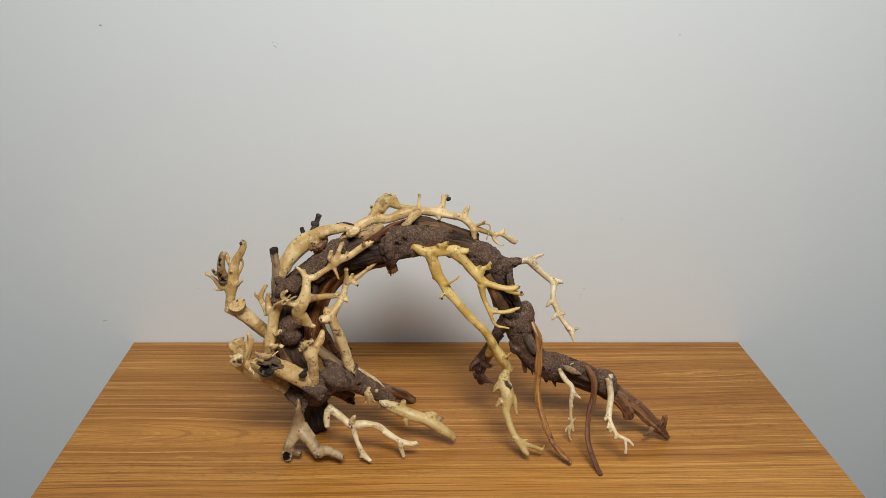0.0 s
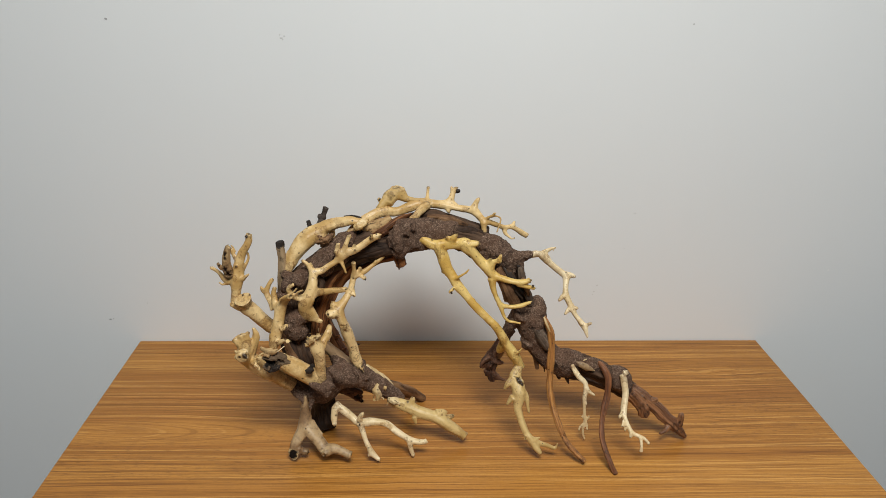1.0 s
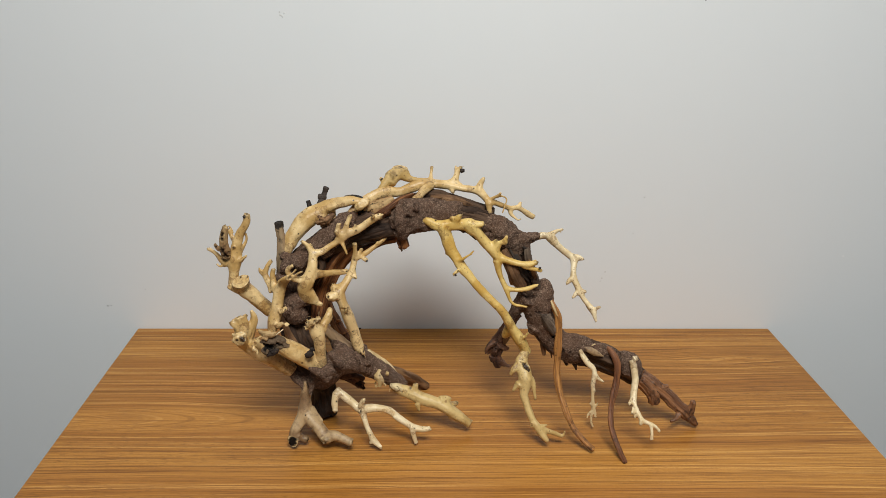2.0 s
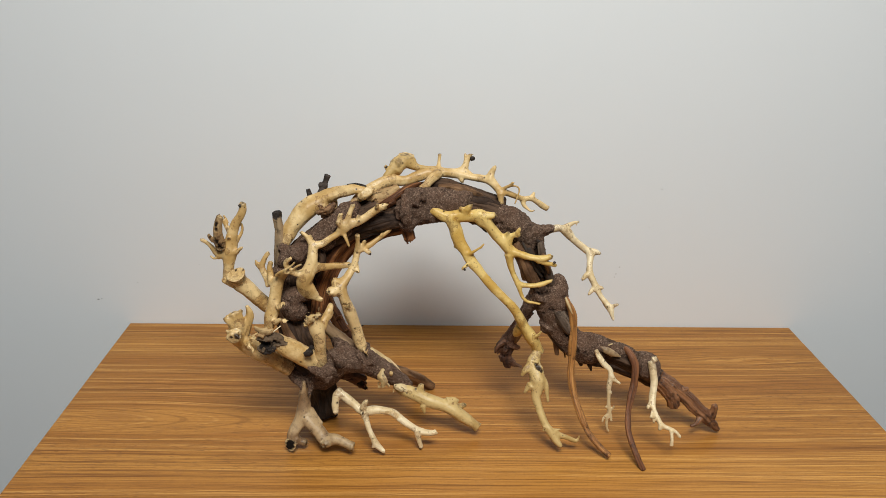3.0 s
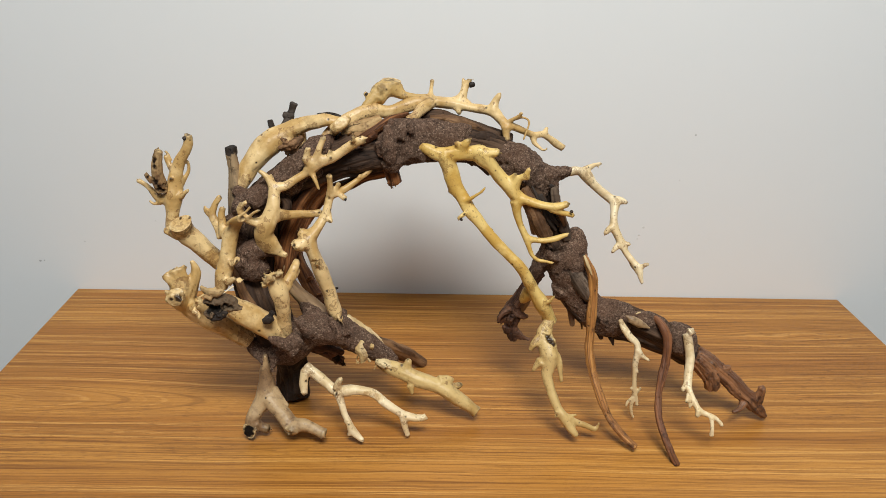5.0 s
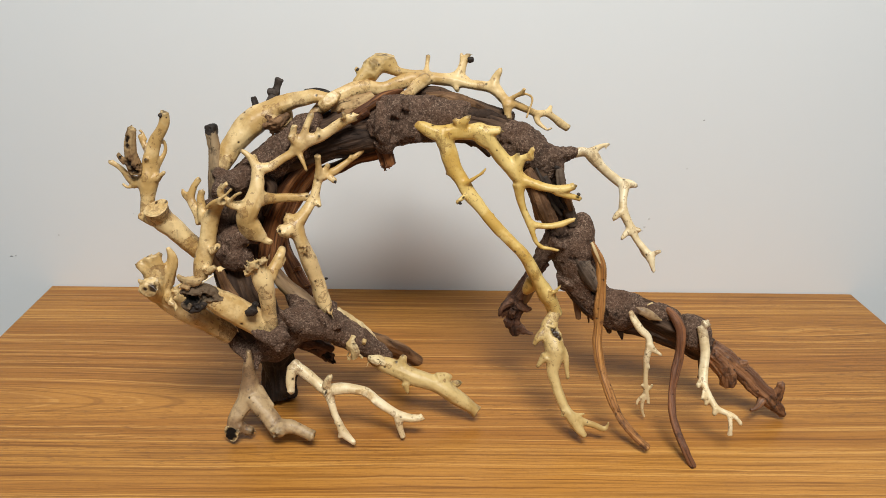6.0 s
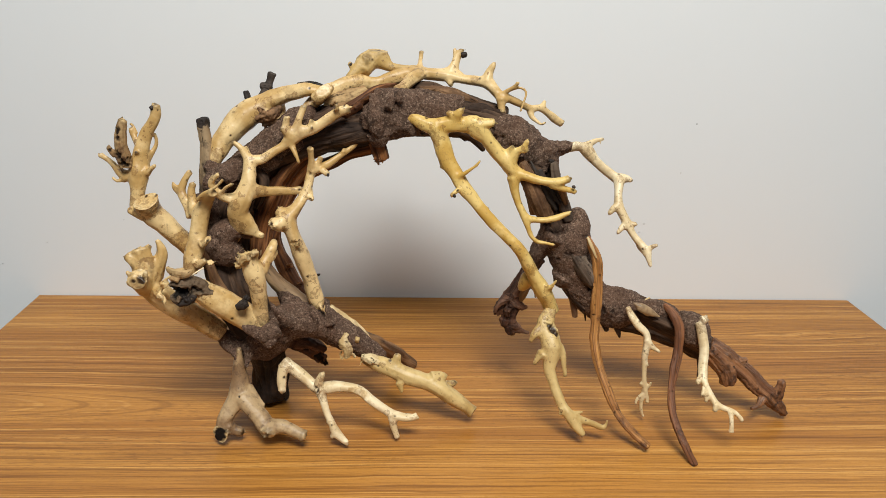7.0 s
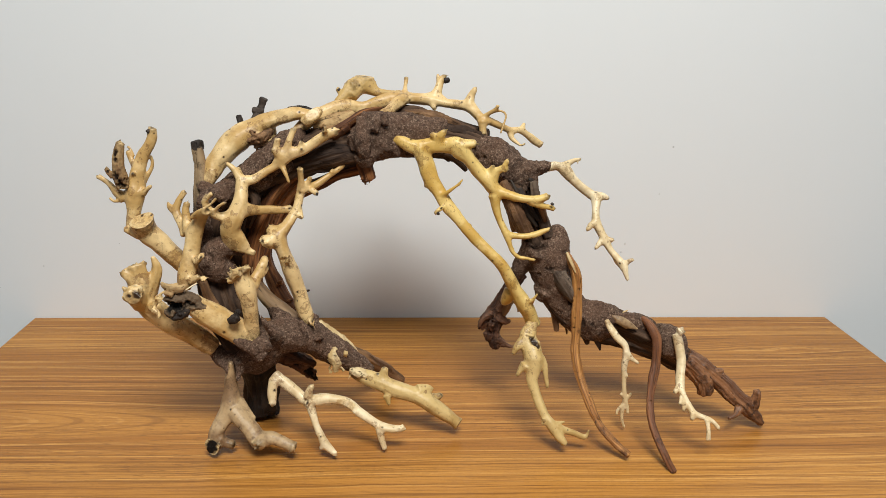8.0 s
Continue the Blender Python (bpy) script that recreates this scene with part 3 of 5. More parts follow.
        thick = np.minimum(lines[best, 3], 12.0)
        push = 0.10 * thick * lumps(p / 15.0 + Limb.count) + 0.035 * thick * lumps(p / 6.0) + 0.004 * thick * lumps(p / 2.5 + 4)
        ridge = 1 - 2 * np.abs(lumps(grain / np.array((45.0, 4.5, 4.5))))
        push += self.furrow * np.minimum(1, thick / 5) * (0.6 * ridge + 0.4 * lumps(grain / np.array((20.0, 2.2, 2.2)) + 9))
        if self.grit:
            push += self.grit * (2.2 * lumps(p / 24.0 + 3) + 1.0 * lumps(p / 11.0) + 0.4 * lumps(p / 4.0 + 5) + 0.42 * lumps(p / 1.9 + 3))
        if self.chip:
            push += self.chip * (0.6 - 1.6 * np.abs(lumps(p / 9.0 + 7)) + 0.5 - 1.1 * np.abs(lumps(p / 3.6 + 2)) - 0.5 * np.abs(lumps(p / 1.7)))
        # knots at the buds, ragged broken ends, bark stain at the base
        knots = np.zeros(count)
        for nub in self.nubs:
            d = np.linalg.norm(p - nub[2, :3], axis=1)
            knots = np.maximum(knots, np.clip(1.5 - d / (nub[2, 3] * 0.9), 0, 0.9))
        torn = np.zeros(count)
        for line in self.lines:
            d = np.linalg.norm(p - line[-1, :3], axis=1)
            torn = np.maximum(torn, np.clip(1.3 - d / (line[-1, 3] * 1.1), 0, 1))
        if self.buds:
            push += torn * 0.12 * thick * lumps(p / 1.7 + 2)
            knots = np.maximum(knots, torn * np.clip(0.4 + lumps(p / 3.0 + Limb.count) * 1.4, 0, 0.85))
        root = self.lines[0][0]
        base = np.clip(1.25 - np.linalg.norm(p - root[:3], axis=1) / (root[3] * 3.2), 0, 1) * self.aged
        if self.aged:
            for n, line in enumerate(self.lines[1:]):
                if (n + Limb.count) % 3:
                    spot = line[min(2, len(line) - 1)]
                    near = np.linalg.norm(p - spot[:3], axis=1) / (spot[3] * 1.7)
                    base = np.maximum(base, np.clip(1.2 - near, 0, 0.75) * np.clip(0.5 + 1.2 * lumps(p / 3.5 + n), 0, 1))
        ragged = 1 + 0.45 * lumps(p / 4.0 + 1) + 0.3 * lumps(p / 1.8)
        for x, y, z, size in self.stains:
            base = np.maximum(base, np.clip(2.0 - 1.35 * np.linalg.norm((p - (x, y, z)) * (1, 0.45, 1), axis=1) / (size * ragged), 0, 1))
        for x, y, z, size in self.pits:
            hole = np.clip(2.6 - 2.2 * np.linalg.norm((p - (x, y, z)) * (1, 0.6, 1), axis=1) / (size * ragged), 0, 1)
            knots, push = np.maximum(knots, hole), push - 0.45 * size * hole
        sawn = np.zeros(count)
        for spot, size, way in self.cuts:
            off = p - spot
            flat = np.clip(1.5 - np.abs(off @ way) / 0.8, 0, 1) * (np.linalg.norm(off, axis=1) < size * 1.6)
            open_core = np.clip(1.9 * np.linalg.norm(off, axis=1) / size - 0.5 + 0.5 * lumps(p / 2.6), 0.1, 1)
            sawn = np.maximum(sawn, flat * open_core)
            push = push * (1 - flat) + flat * (0.22 * lumps(p / 1.8) - 0.3 * np.abs(lumps(p / 4.0 + 6)))
        if self.buds:
            sawn = np.maximum(sawn, torn * 0.5)
        marks = np.stack([knots, base, sawn], 1)
        p = p + nrm * push[:, None]
        p[:, 2] = np.maximum(p[:, 2], 0.2)
        me.vertices.foreach_set("co", (p / 1000).ravel())
        slot = me.attributes.new("grain", "FLOAT_VECTOR", "POINT")
        slot.data.foreach_set("vector", (grain / 1000 + Limb.count * 0.37).ravel())
        note = me.attributes.new("marks", "FLOAT_VECTOR", "POINT")
        note.data.foreach_set("vector", marks.ravel())
        me.polygons.foreach_set("use_smooth", np.ones(len(me.polygons), bool))
        me.materials.clear()
        me.materials.append(self.mat)
        me.update()
        ob = new(self.name, me)
        ob.parent = Limb.holder if self.sub else driftwood
        if not self.sub:
            Limb.holder = ob
        tagged(ob, self.label)


w = Limb("trunk", WEATHERED, label="dark weathered furrowed trunk wood", strands=3, voxel=1.6, furrow=2.2)
w.run((-113, 18, 99, 23.2), (-129, 28, 113, 24.5), (-146, 38, 144, 24.4), (-154, 50, 173, 25), (-154, 56, 208, 24.7), (-146, 59, 234, 24), (-128, 61, 257, 21.5), (-107, 67, 274, 20.4), (-84, 72, 286, 21), (-59, 78, 293, 21.7), (-28, 83, 302, 24.1), (26, 88, 312, 19.9), (60, 92, 311, 19.5), (92, 94, 308, 17.9), (121, 93, 300, 18), (143, 89, 285, 17.5), (159, 83, 263, 17), (171, 78, 240, 15.6), (183, 75, 217, 14.9), (194, 73, 195, 18), (205, 71, 170, 19.4), (216, 67, 145, 19.6), (235, 61, 121, 17.2), (266, 55, 111, 19.7), (297, 49, 103, 19.1), (329, 44, 89, 17.9), (349, 39, 78, 16), (365, 34, 69, 12.9))
w.done()
w = Limb("trunk_strand", REDWOOD, furrow=1.8, strands=3)
w.run((-133, 40, 146, 8.73), (-123, 50, 173, 9.89), (-119, 58, 198, 11), (-109, 62, 228, 11.5), (-94, 66, 256, 10.9), (-75, 70, 275, 9.68), (-53, 74, 283, 7.99))
w.run((-116, 53, 160, 5.29), (-111, 60, 188, 5.85), (-100, 68, 220, 6.41), (-86, 72, 246, 5.79), (-69, 76, 266, 5.76))
w.done()
w = Limb("arch_root", REDWOOD, label="reddish fibrous inner root", furrow=1.6)
w.run((-66, 55, 109, 5.9), (-79, 60, 124, 7.1), (-94, 67, 142, 7.69), (-104, 74, 162, 7.67), (-110, 79, 182, 6.44), (-107, 82, 202, 6.39), (-98, 84, 221, 6.94), (-84, 85, 240, 6.89), (-68, 87, 254, 6.27), (-47, 87, 263, 5.68), (-24, 88, 273, 5.37), (3, 88, 280, 5.36))
w.fray(-93, 60, 156, 4.8, 7, 0.9, -0.1, 0.2)
w.fray(-83, 56, 136, 4.2, 6, 0.8, -0.2, 0.4)
w.done()
w = Limb("inner_strand", TAN, furrow=0.7)
w.run((-121, 50, 180, 5.22), (-117, 50, 161, 7.03), (-106, 48, 144, 8.25), (-90, 45, 131, 8.28), (-72, 40, 121, 7.1), (-63, 36, 113, 4.73))
w.done()
w = Limb("back_plate", WEATHERED, furrow=1.2)
w.run((17, 112, 328, 8.24), (47, 114, 334, 8.25), (76, 112, 327, 8.27), (106, 108, 318, 8.87), (132, 102, 311, 8.26))
w.done()
w = Limb("back_root", STAINED, chip=0.8, ease=10)
w.run((-51, 82, 320, 5.73), (-40, 82, 326, 7.28), (-26, 84, 330, 7.29), (-12, 92, 336, 4.72))
w.run((-40, 76, 320, 4.14), (-30, 76, 322, 3.62))
w.fray(-43, 74, 324, 4.5, 6, -0.4, -0.8, 0.2)
w.done()
w = Limb("back_root", REDWOOD, furrow=1.2)
w.run((-40, 72, 312, 4.49), (-29, 70, 321, 5.02), (-15, 72, 330, 5.02), (0, 82, 338, 4.5), (18, 96, 341, 2.86))
w.run((-31, 68, 314, 2.79), (-15, 66, 326, 3.32))
w.fray(-23, 66, 323, 4.4, 8, 0.5, -0.7, 0.4)
w.done()
w = Limb("bark_crust", CRUST, label="granular grey-brown bark crust", voxel=1.3, grit=1.1, ease=36)
w.run((-160, 12, 103, 4.58), (-150, 10, 95, 9.76), (-133, 8, 91, 14.9), (-113, 9, 96, 20.1), (-96, 15, 112, 19.5), (-74, 23, 111, 19.8), (-55, 31, 103, 20.1), (-44, 34, 94, 18.4), (-20, 33, 78, 15), (-3, 31, 70, 10.8), (10, 28, 67, 4.81))
w.run((-87, 37, 121, 10.6), (-99, 42, 134, 5.87), (-109, 46, 147, 2.34))
w.run((-67, 40, 116, 8.88), (-52, 41, 126, 4.13))
w.run((-141, 4, 89, 7.43), (-139, 2, 74, 4.03))
w.run((-115, 8, 100, 15.4), (-101, -5, 103, 11.8))
w.done()
w = Limb("bark_crust", CRUST, label="granular grey-brown bark crust", chip=0.5, voxel=0.95, grit=1.0, ease=30)
w.run((-168, 34, 185, 5.09), (-159, 28, 197, 11.7), (-146, 25, 206, 13.3), (-133, 24, 209, 8.29), (-123, 32, 202, 4.48))
w.run((-159, 27, 195, 11.2), (-151, 25, 188, 14.5), (-143, 26, 183, 13.5), (-136, 34, 183, 6.8))
w.run((-158, 30, 176, 9.04), (-150, 34, 168, 6.28), (-149, 38, 154, 2.89))
w.run((-164, 34, 202, 6.73), (-172, 38, 193, 4.53))
w.pit((-133, 8, 196, 4.4), (-129, 8, 205, 3.8), (-137, 6, 190, 3.8), (-155, 8, 192, 2.2))
w.done()
w = Limb("bark_crust", CRUST, label="granular grey-brown bark crust", chip=0.7, voxel=1.1, grit=1.1, ease=30)
w.run((-163, 42, 255, 13.2), (-150, 40, 255, 15.4), (-136, 42, 265, 13.2), (-127, 50, 272, 11.1))
w.run((-161, 44, 264, 6.6), (-160, 46, 272, 4.4))
w.run((-163, 42, 239, 11.1), (-161, 38, 220, 11.2), (-158, 36, 208, 7.85))
w.run((-149, 38, 266, 7.64), (-142, 34, 261, 9.8), (-133, 32, 256, 7.63))
w.pit((-144, 22, 250, 5.9), (-146, 24, 254, 4.3))
w.done()
w = Limb("bark_crust", CRUST, label="granular grey-brown bark crust", chip=1.1, voxel=1.2, grit=1.3, ease=30)
w.run((-123, 54, 268, 14.5), (-103, 56, 284, 16.1), (-87, 62, 298, 15), (-73, 72, 312, 9.53), (-65, 78, 319, 4.5))
w.run((-117, 48, 264, 5.55), (-109, 50, 257, 2.79))
w.run((-81, 56, 288, 6.66), (-68, 62, 283, 2.81))
w.pit((-105, 34, 276, 3.8), (-91, 40, 292, 3.3), (-86, 40, 305, 2.7))
w.done()
w = Limb("bark_crust", CRUST, label="granular grey-brown bark crust", chip=0.8, voxel=1.2, grit=1.0, ease=30)
w.run((-19, 77, 320, 5.02), (-8, 76, 314, 15.1), (9, 78, 315, 22.5), (26, 81, 315, 23.1), (45, 84, 317, 20.4), (62, 85, 320, 16.4), (79, 86, 325, 11.9), (87, 86, 325, 4.53))
w.run((1, 65, 299, 11.7), (3, 66, 286, 7.3))
w.run((33, 66, 302, 5.57), (41, 83, 296, 2.86))
w.pit((19, 48, 318, 1.6), (41, 54, 313, 1.5), (63, 58, 314, 1.6), (2, 42, 311, 1.4))
w.done()
w = Limb("bark_crust", CRUST, label="granular grey-brown bark crust", chip=0.8, voxel=1.1, grit=1.0, ease=30)
w.run((108, 84, 309, 4.56), (123, 83, 304, 13.2), (140, 83, 296, 17.8), (155, 81, 283, 17.9), (165, 77, 268, 12.8), (172, 72, 256, 5.8))
w.run((158, 81, 283, 15), (172, 77, 282, 9.8), (187, 78, 283, 6.06), (198, 82, 283, 5.52))
w.run((173, 77, 280, 11), (182, 72, 267, 4.62), (188, 72, 246, 4.67), (195, 72, 226, 4.72))
w.run((125, 76, 291, 7.99), (134, 72, 278, 4.01))
w.pit((113, 66, 302, 4.5), (126, 62, 294, 3.4), (143, 58, 287, 2.8), (157, 56, 276, 4), (133, 58, 310, 2.8), (176, 56, 274, 2.3), (165, 56, 288, 2.3))
w.done()
w = Limb("bark_crust", CRUST, label="granular grey-brown bark crust", chip=0.4, voxel=1.15, grit=0.8, ease=40)
w.run((206, 66, 220, 6.47), (210, 64, 207, 13), (205, 63, 191, 21.4), (203, 62, 174, 21), (212, 61, 154, 20.6), (223, 59, 135, 18.9), (236, 55, 121, 19), (257, 52, 115, 21.4), (271, 50, 114, 20.2), (284, 47, 111, 13.4))
w.run((186, 63, 196, 16), (175, 65, 181, 10.8), (166, 68, 161, 7.27), (158, 69, 142, 6.74), (152, 70, 126, 6.18))
w.run((200, 58, 147, 12.1), (195, 58, 136, 6.69))
w.run((249, 52, 127, 10.3), (261, 49, 130, 9.69), (268, 48, 124, 7.28))
w.pit((216, 46, 197, 3.5), (195, 42, 179, 2.3), (201, 42, 179, 2.9), (208, 42, 165, 3), (216, 42, 152, 3), (225, 42, 143, 3.6), (188, 46, 170, 3), (194, 46, 212, 2.9), (239, 34, 120, 3.6), (249, 32, 119, 2.4), (180, 50, 199, 2.3))
w.done()
w = Limb("bark_crust", CRUST, label="granular grey-brown bark crust", chip=0.4, voxel=1.1, grit=0.8, ease=30)
w.run((319, 42, 96, 6.12), (328, 40, 97, 13.4), (336, 38, 98, 16.5), (345, 35, 87, 16.5), (356, 33, 74, 9.82))
w.run((329, 38, 109, 7.27), (333, 38, 112, 5.45))
w.pit((319, 20, 100, 3), (327, 14, 115, 2.4))
w.done()
w = Limb("bark_crust", CRUST, label="granular grey-brown bark crust", chip=0.4, voxel=1.1, grit=0.8, ease=30)
w.run((275, 47, 119, 8.51), (289, 45, 115, 14), (304, 44, 112, 14), (317, 42, 106, 12.2), (327, 42, 97, 7.35))
w.pit((309, 26, 113, 3), (292, 26, 126, 2.4))
w.done()
w = Limb("root", ROOTWOOD, furrow=1.8, chip=0.6, grit=0.3, voxel=0.75, ease=10)
w.run((358, 30, 80, 9.6), (375, 24, 69, 9.61), (395, 20, 55, 9.02), (412, 16, 39, 9.06), (425, 13, 29, 9.09), (436, 11, 17, 6.65), (446, 10, 6, 3.88))
w.run((433, 12, 27, 5.08), (436, 10, 38, 3.88), (436, 10, 47, 3.25))
w.run((416, 7, 27, 3.51), (410, 1, 22, 2.16), (402, -2, 21, 1.55))
w.run((390, 21, 65, 4.11), (399, 24, 65, 2.78))
w.done()
w = Limb("root", ROOTWOOD, furrow=1.8, chip=0.6, grit=0.3, voxel=0.75, ease=10)
w.run((357, 26, 76, 10.8), (368, 22, 67, 10.8), (376, 17, 56, 8.37), (380, 14, 43, 6.87))
w.done()
w = Limb("bark_spike", BROWNWOOD)
w.run((208, 62, 134, 5.53), (212, 60, 120, 4.32), (214, 59, 110, 3.71), (216, 58, 99, 2.8))
w.run((210, 60, 126, 3.07), (219, 57, 118, 2.46), (225, 56, 107, 1.85), (227, 54, 96, 0.992))
w.done()
w = Limb("bark_spike", WEATHERED)
w.run((354, 35, 61, 4.96), (354, 32, 48, 3.11), (352, 30, 40, 1.87))
w.done()
w = Limb("bark_spike", WEATHERED)
w.run((247, 50, 97, 4.94), (250, 48, 87, 2.47))
w.done()
w = Limb("bark_spike", WEATHERED)
w.run((260, 46, 93, 4.31), (264, 44, 81, 1.24))
w.done()
w = Limb("side_root", DARKROOT, furrow=1.8, grit=0.3, chip=0.9, ease=8, voxel=0.75)
w.run((171, 70, 165, 9.15), (163, 69, 148, 7.98), (155, 68, 131, 9.26), (144, 66, 116, 9.92), (134, 64, 105, 6.21), (129, 62, 100, 2.48))
w.run((140, 58, 121, 4.9), (130, 55, 115, 3.06), (127, 54, 106, 1.84))
w.run((146, 64, 112, 8.67), (143, 63, 97, 6.85), (146, 62, 82, 5.64), (149, 62, 75, 3.14))
w.run((147, 62, 87, 5), (158, 60, 81, 2.5), (166, 58, 79, 1.25))
w.run((149, 60, 116, 4.92), (158, 58, 110, 2.46), (161, 58, 113, 1.23))
w.run((138, 59, 96, 4.34), (137, 58, 87, 1.87))
w.run((141, 54, 112, 3.06), (139, 54, 102, 2.46))
w.fray(132, 60, 106, 5.6, 10, -0.6, -0.4, -0.5)
w.fray(147, 60, 81, 5, 8, 0.2, -0.4, -0.8)
w.fray(141, 56, 111, 6.1, 10, -0.4, -0.8, 0)
w.done()
w = Limb("side_root", TAN, furrow=0.6)
w.run((162, 62, 147, 4.87), (158, 60, 135, 6.1), (155, 60, 122, 4.3), (153, 60, 114, 1.85))
w.run((164, 60, 140, 3.05), (169, 57, 131, 1.83), (170, 56, 123, 1.22))
w.done()
w = Limb("dark_root", CHARRED, label="nearly black charred root", furrow=2, grit=0.8)
w.run((-118, 35, 70, 15.6), (-117, 40, 42, 16.5), (-118, 42, 16, 18), (-118, 40, 5, 16.8))
w.run((-108, 34, 56, 7.25), (-106, 32, 30, 6.1), (-105, 32, 14, 5.53))
w.done()
w = Limb("dark_root", DARKROOT, label="dark brown rotten root with a black end", furrow=1.6, grit=0.7, chip=0.9, ease=8)
w.run((-101, 50, 83, 9.5), (-86, 54, 71, 9.4), (-72, 58, 57, 7.6), (-62, 61, 44, 5.4), (-57, 62, 36, 3.0))
w.pit((-64, 52, 50, 7), (-58, 56, 40, 6), (-78, 46, 64, 4))
w.run((-96, 44, 84, 8.0), (-80, 46, 76, 8.0), (-66, 48, 68, 6.0), (-58, 50, 62, 3.5))
w.done()
w = Limb("back_foot", BROWNWOOD, furrow=0.8)
w.run((-21, 50, 80, 7.8), (2, 75, 52, 9.43), (21, 104, 24, 8.87), (39, 119, 3, 6.01))
w.done()
w = Limb("arch_stub", REDWOOD, furrow=0.8)
w.run((-4, 74, 292, 7.76), (1, 72, 283, 7.79), (5, 72, 270, 6.7))
w.fray(1, 68, 270, 5.1, 5, 0.1, -0.5, -0.7)
w.done()
w = Limb("upper_branch", CREAM, ease=45, buds=0.3, aged=0.9)
w.run((-160, 52, 268, 5.37), (-155, 57, 279, 8.14), (-152, 63, 287, 10.4), (-145, 68, 296, 11.8), (-136, 74, 306, 12.4), (-125, 78, 315, 12.4), (-112, 81, 323, 10.7), (-95, 81, 330, 8.46), (-79, 79, 335, 7.6), (-65, 77, 338, 6.75), (-51, 75, 335, 5.37))
w.run((-118, 78, 315, 8.77), (-110, 76, 311, 8.22), (-103, 86, 304, 5.52))
w.run((-101, 88, 324, 5.48), (-98, 88, 316, 4.71), (-97, 87, 307, 3.83))
w.stain((-110, 62, 323, 8.2), (-105, 66, 310, 12), (-115, 64, 304, 7.8), (-86, 64, 330, 5.5), (-80, 66, 329, 4.4), (-155, 40, 276, 7.6))
w.pit((-151, 38, 276, 3.8), (-87, 62, 329, 2.2))
w.done()
w = Limb("stub", GREYBARK, furrow=0.8, chip=0.3)
w.run((-170, 64, 309, 5.44), (-169, 62, 301, 5.89), (-167, 59, 288, 6.18), (-166, 55, 272, 6.76), (-167, 50, 256, 7.06), (-170, 46, 234, 4.87))
w.pit((-168, 54, 310, 4.9), (-166, 52, 308, 3.8), (-170, 54, 305, 3.3), (-165, 50, 303, 2.2))
w.done()
w = Limb("stub_tip", CHARRED, label="charred dark stub end", sub=True, chip=0.6, ease=4)
w.run((-170, 64, 310, 5.66), (-169, 63, 301, 5.79))
w.done()
w = Limb("stub", CHARRED, grit=0.5, furrow=0.9, voxel=0.7)
w.run((-132, 90, 333, 3.05), (-128, 86, 323, 3.56), (-122, 80, 318, 4.05))
w.done()
w = Limb("stub", CHARRED, grit=0.5, furrow=0.9, voxel=0.7)
w.run((-106, 98, 350, 4.6), (-110, 96, 339, 4.1), (-113, 90, 331, 4.59), (-117, 84, 325, 4.06))
w.run((-117, 94, 338, 3.57), (-106, 92, 337, 3.06))
w.done()
w = Limb("bark_strip", CHARRED, sub=True, grit=0.5)
w.run((-79, 80, 342, 2.01), (-71, 80, 343, 2.51), (-62, 78, 343, 3), (-53, 78, 340, 3.01))
w.done()
w = Limb("branch_end", CREAM, sub=True, ease=30, furrow=0.2)
w.run((-61, 70, 329, 5.6), (-55, 69, 334, 6.6), (-49, 70, 339, 6.2), (-44, 73, 343, 3.8))
w.stain((-60, 62, 330, 2.6), (-46, 64, 342, 2.0))
w.cut(-53, 64, 336, 5.5, 0.1, -0.85, 0.45)
w.done()
w = Limb("crest_branch", CREAM, ease=80, buds=0.3, aged=0.9)
w.run((-75, 76, 313, 4.32), (-68, 80, 321, 5.78), (-56, 87, 330, 6.88), (-40, 97, 338, 7.51), (-24, 105, 342, 7.57), (-5, 110, 340, 7.11), (13, 114, 345, 7.14), (33, 118, 351, 7.39), (51, 118, 350, 6.59), (71, 114, 349, 6.51), (88, 111, 346, 5.46), (103, 107, 345, 5.39), (114, 102, 342, 5.94), (126, 98, 331, 5.38), (135, 97, 329, 4.28), (146, 99, 324, 3.9), (158, 102, 319, 3.93), (168, 105, 319, 4.07), (178, 109, 313, 4.1), (187, 112, 306, 4.31), (195, 113, 301, 3.61))
w.web((65, 118, 350, 5.24), (75, 117, 351, 6.97), (85, 114, 347, 5.22))
w.web((104, 106, 345, 4.61), (112, 104, 345, 6.32), (119, 101, 339, 5.17))
w.web((121, 99, 335, 4.02), (127, 94, 331, 5.43), (135, 96, 330, 3.45))
w.run((74, 117, 351, 6.24), (78, 118, 359, 4.49), (81, 121, 368, 3.68), (86, 122, 373, 3.09))
w.run((79, 122, 368, 2.63), (78, 123, 375, 1.76))
w.run((111, 104, 345, 6.18), (114, 106, 355, 4.21), (117, 105, 361, 3.4), (118, 105, 364, 2.02))
w.run((42, 119, 355, 3.34), (43, 133, 362, 2.67), (44, 136, 371, 2.67))
w.run((71, 112, 347, 3.9), (75, 107, 340, 2.57))
w.run((17, 84, 338, 3.21), (24, 90, 339, 4.93), (32, 102, 345, 5.85), (43, 111, 351, 5.9))
w.run((126, 93, 330, 5), (126, 91, 323, 3.63), (127, 88, 316, 3.06))
w.run((158, 102, 317, 3.35), (159, 99, 311, 2.88), (164, 96, 307, 2.36), (169, 93, 304, 1.77), (173, 90, 307, 1.24))
w.run((171, 106, 320, 3.37), (174, 110, 326, 1.79))
w.run((128, 94, 335, 2.37), (134, 90, 340, 2.01), (140, 87, 345, 1.72), (142, 86, 348, 1.21))
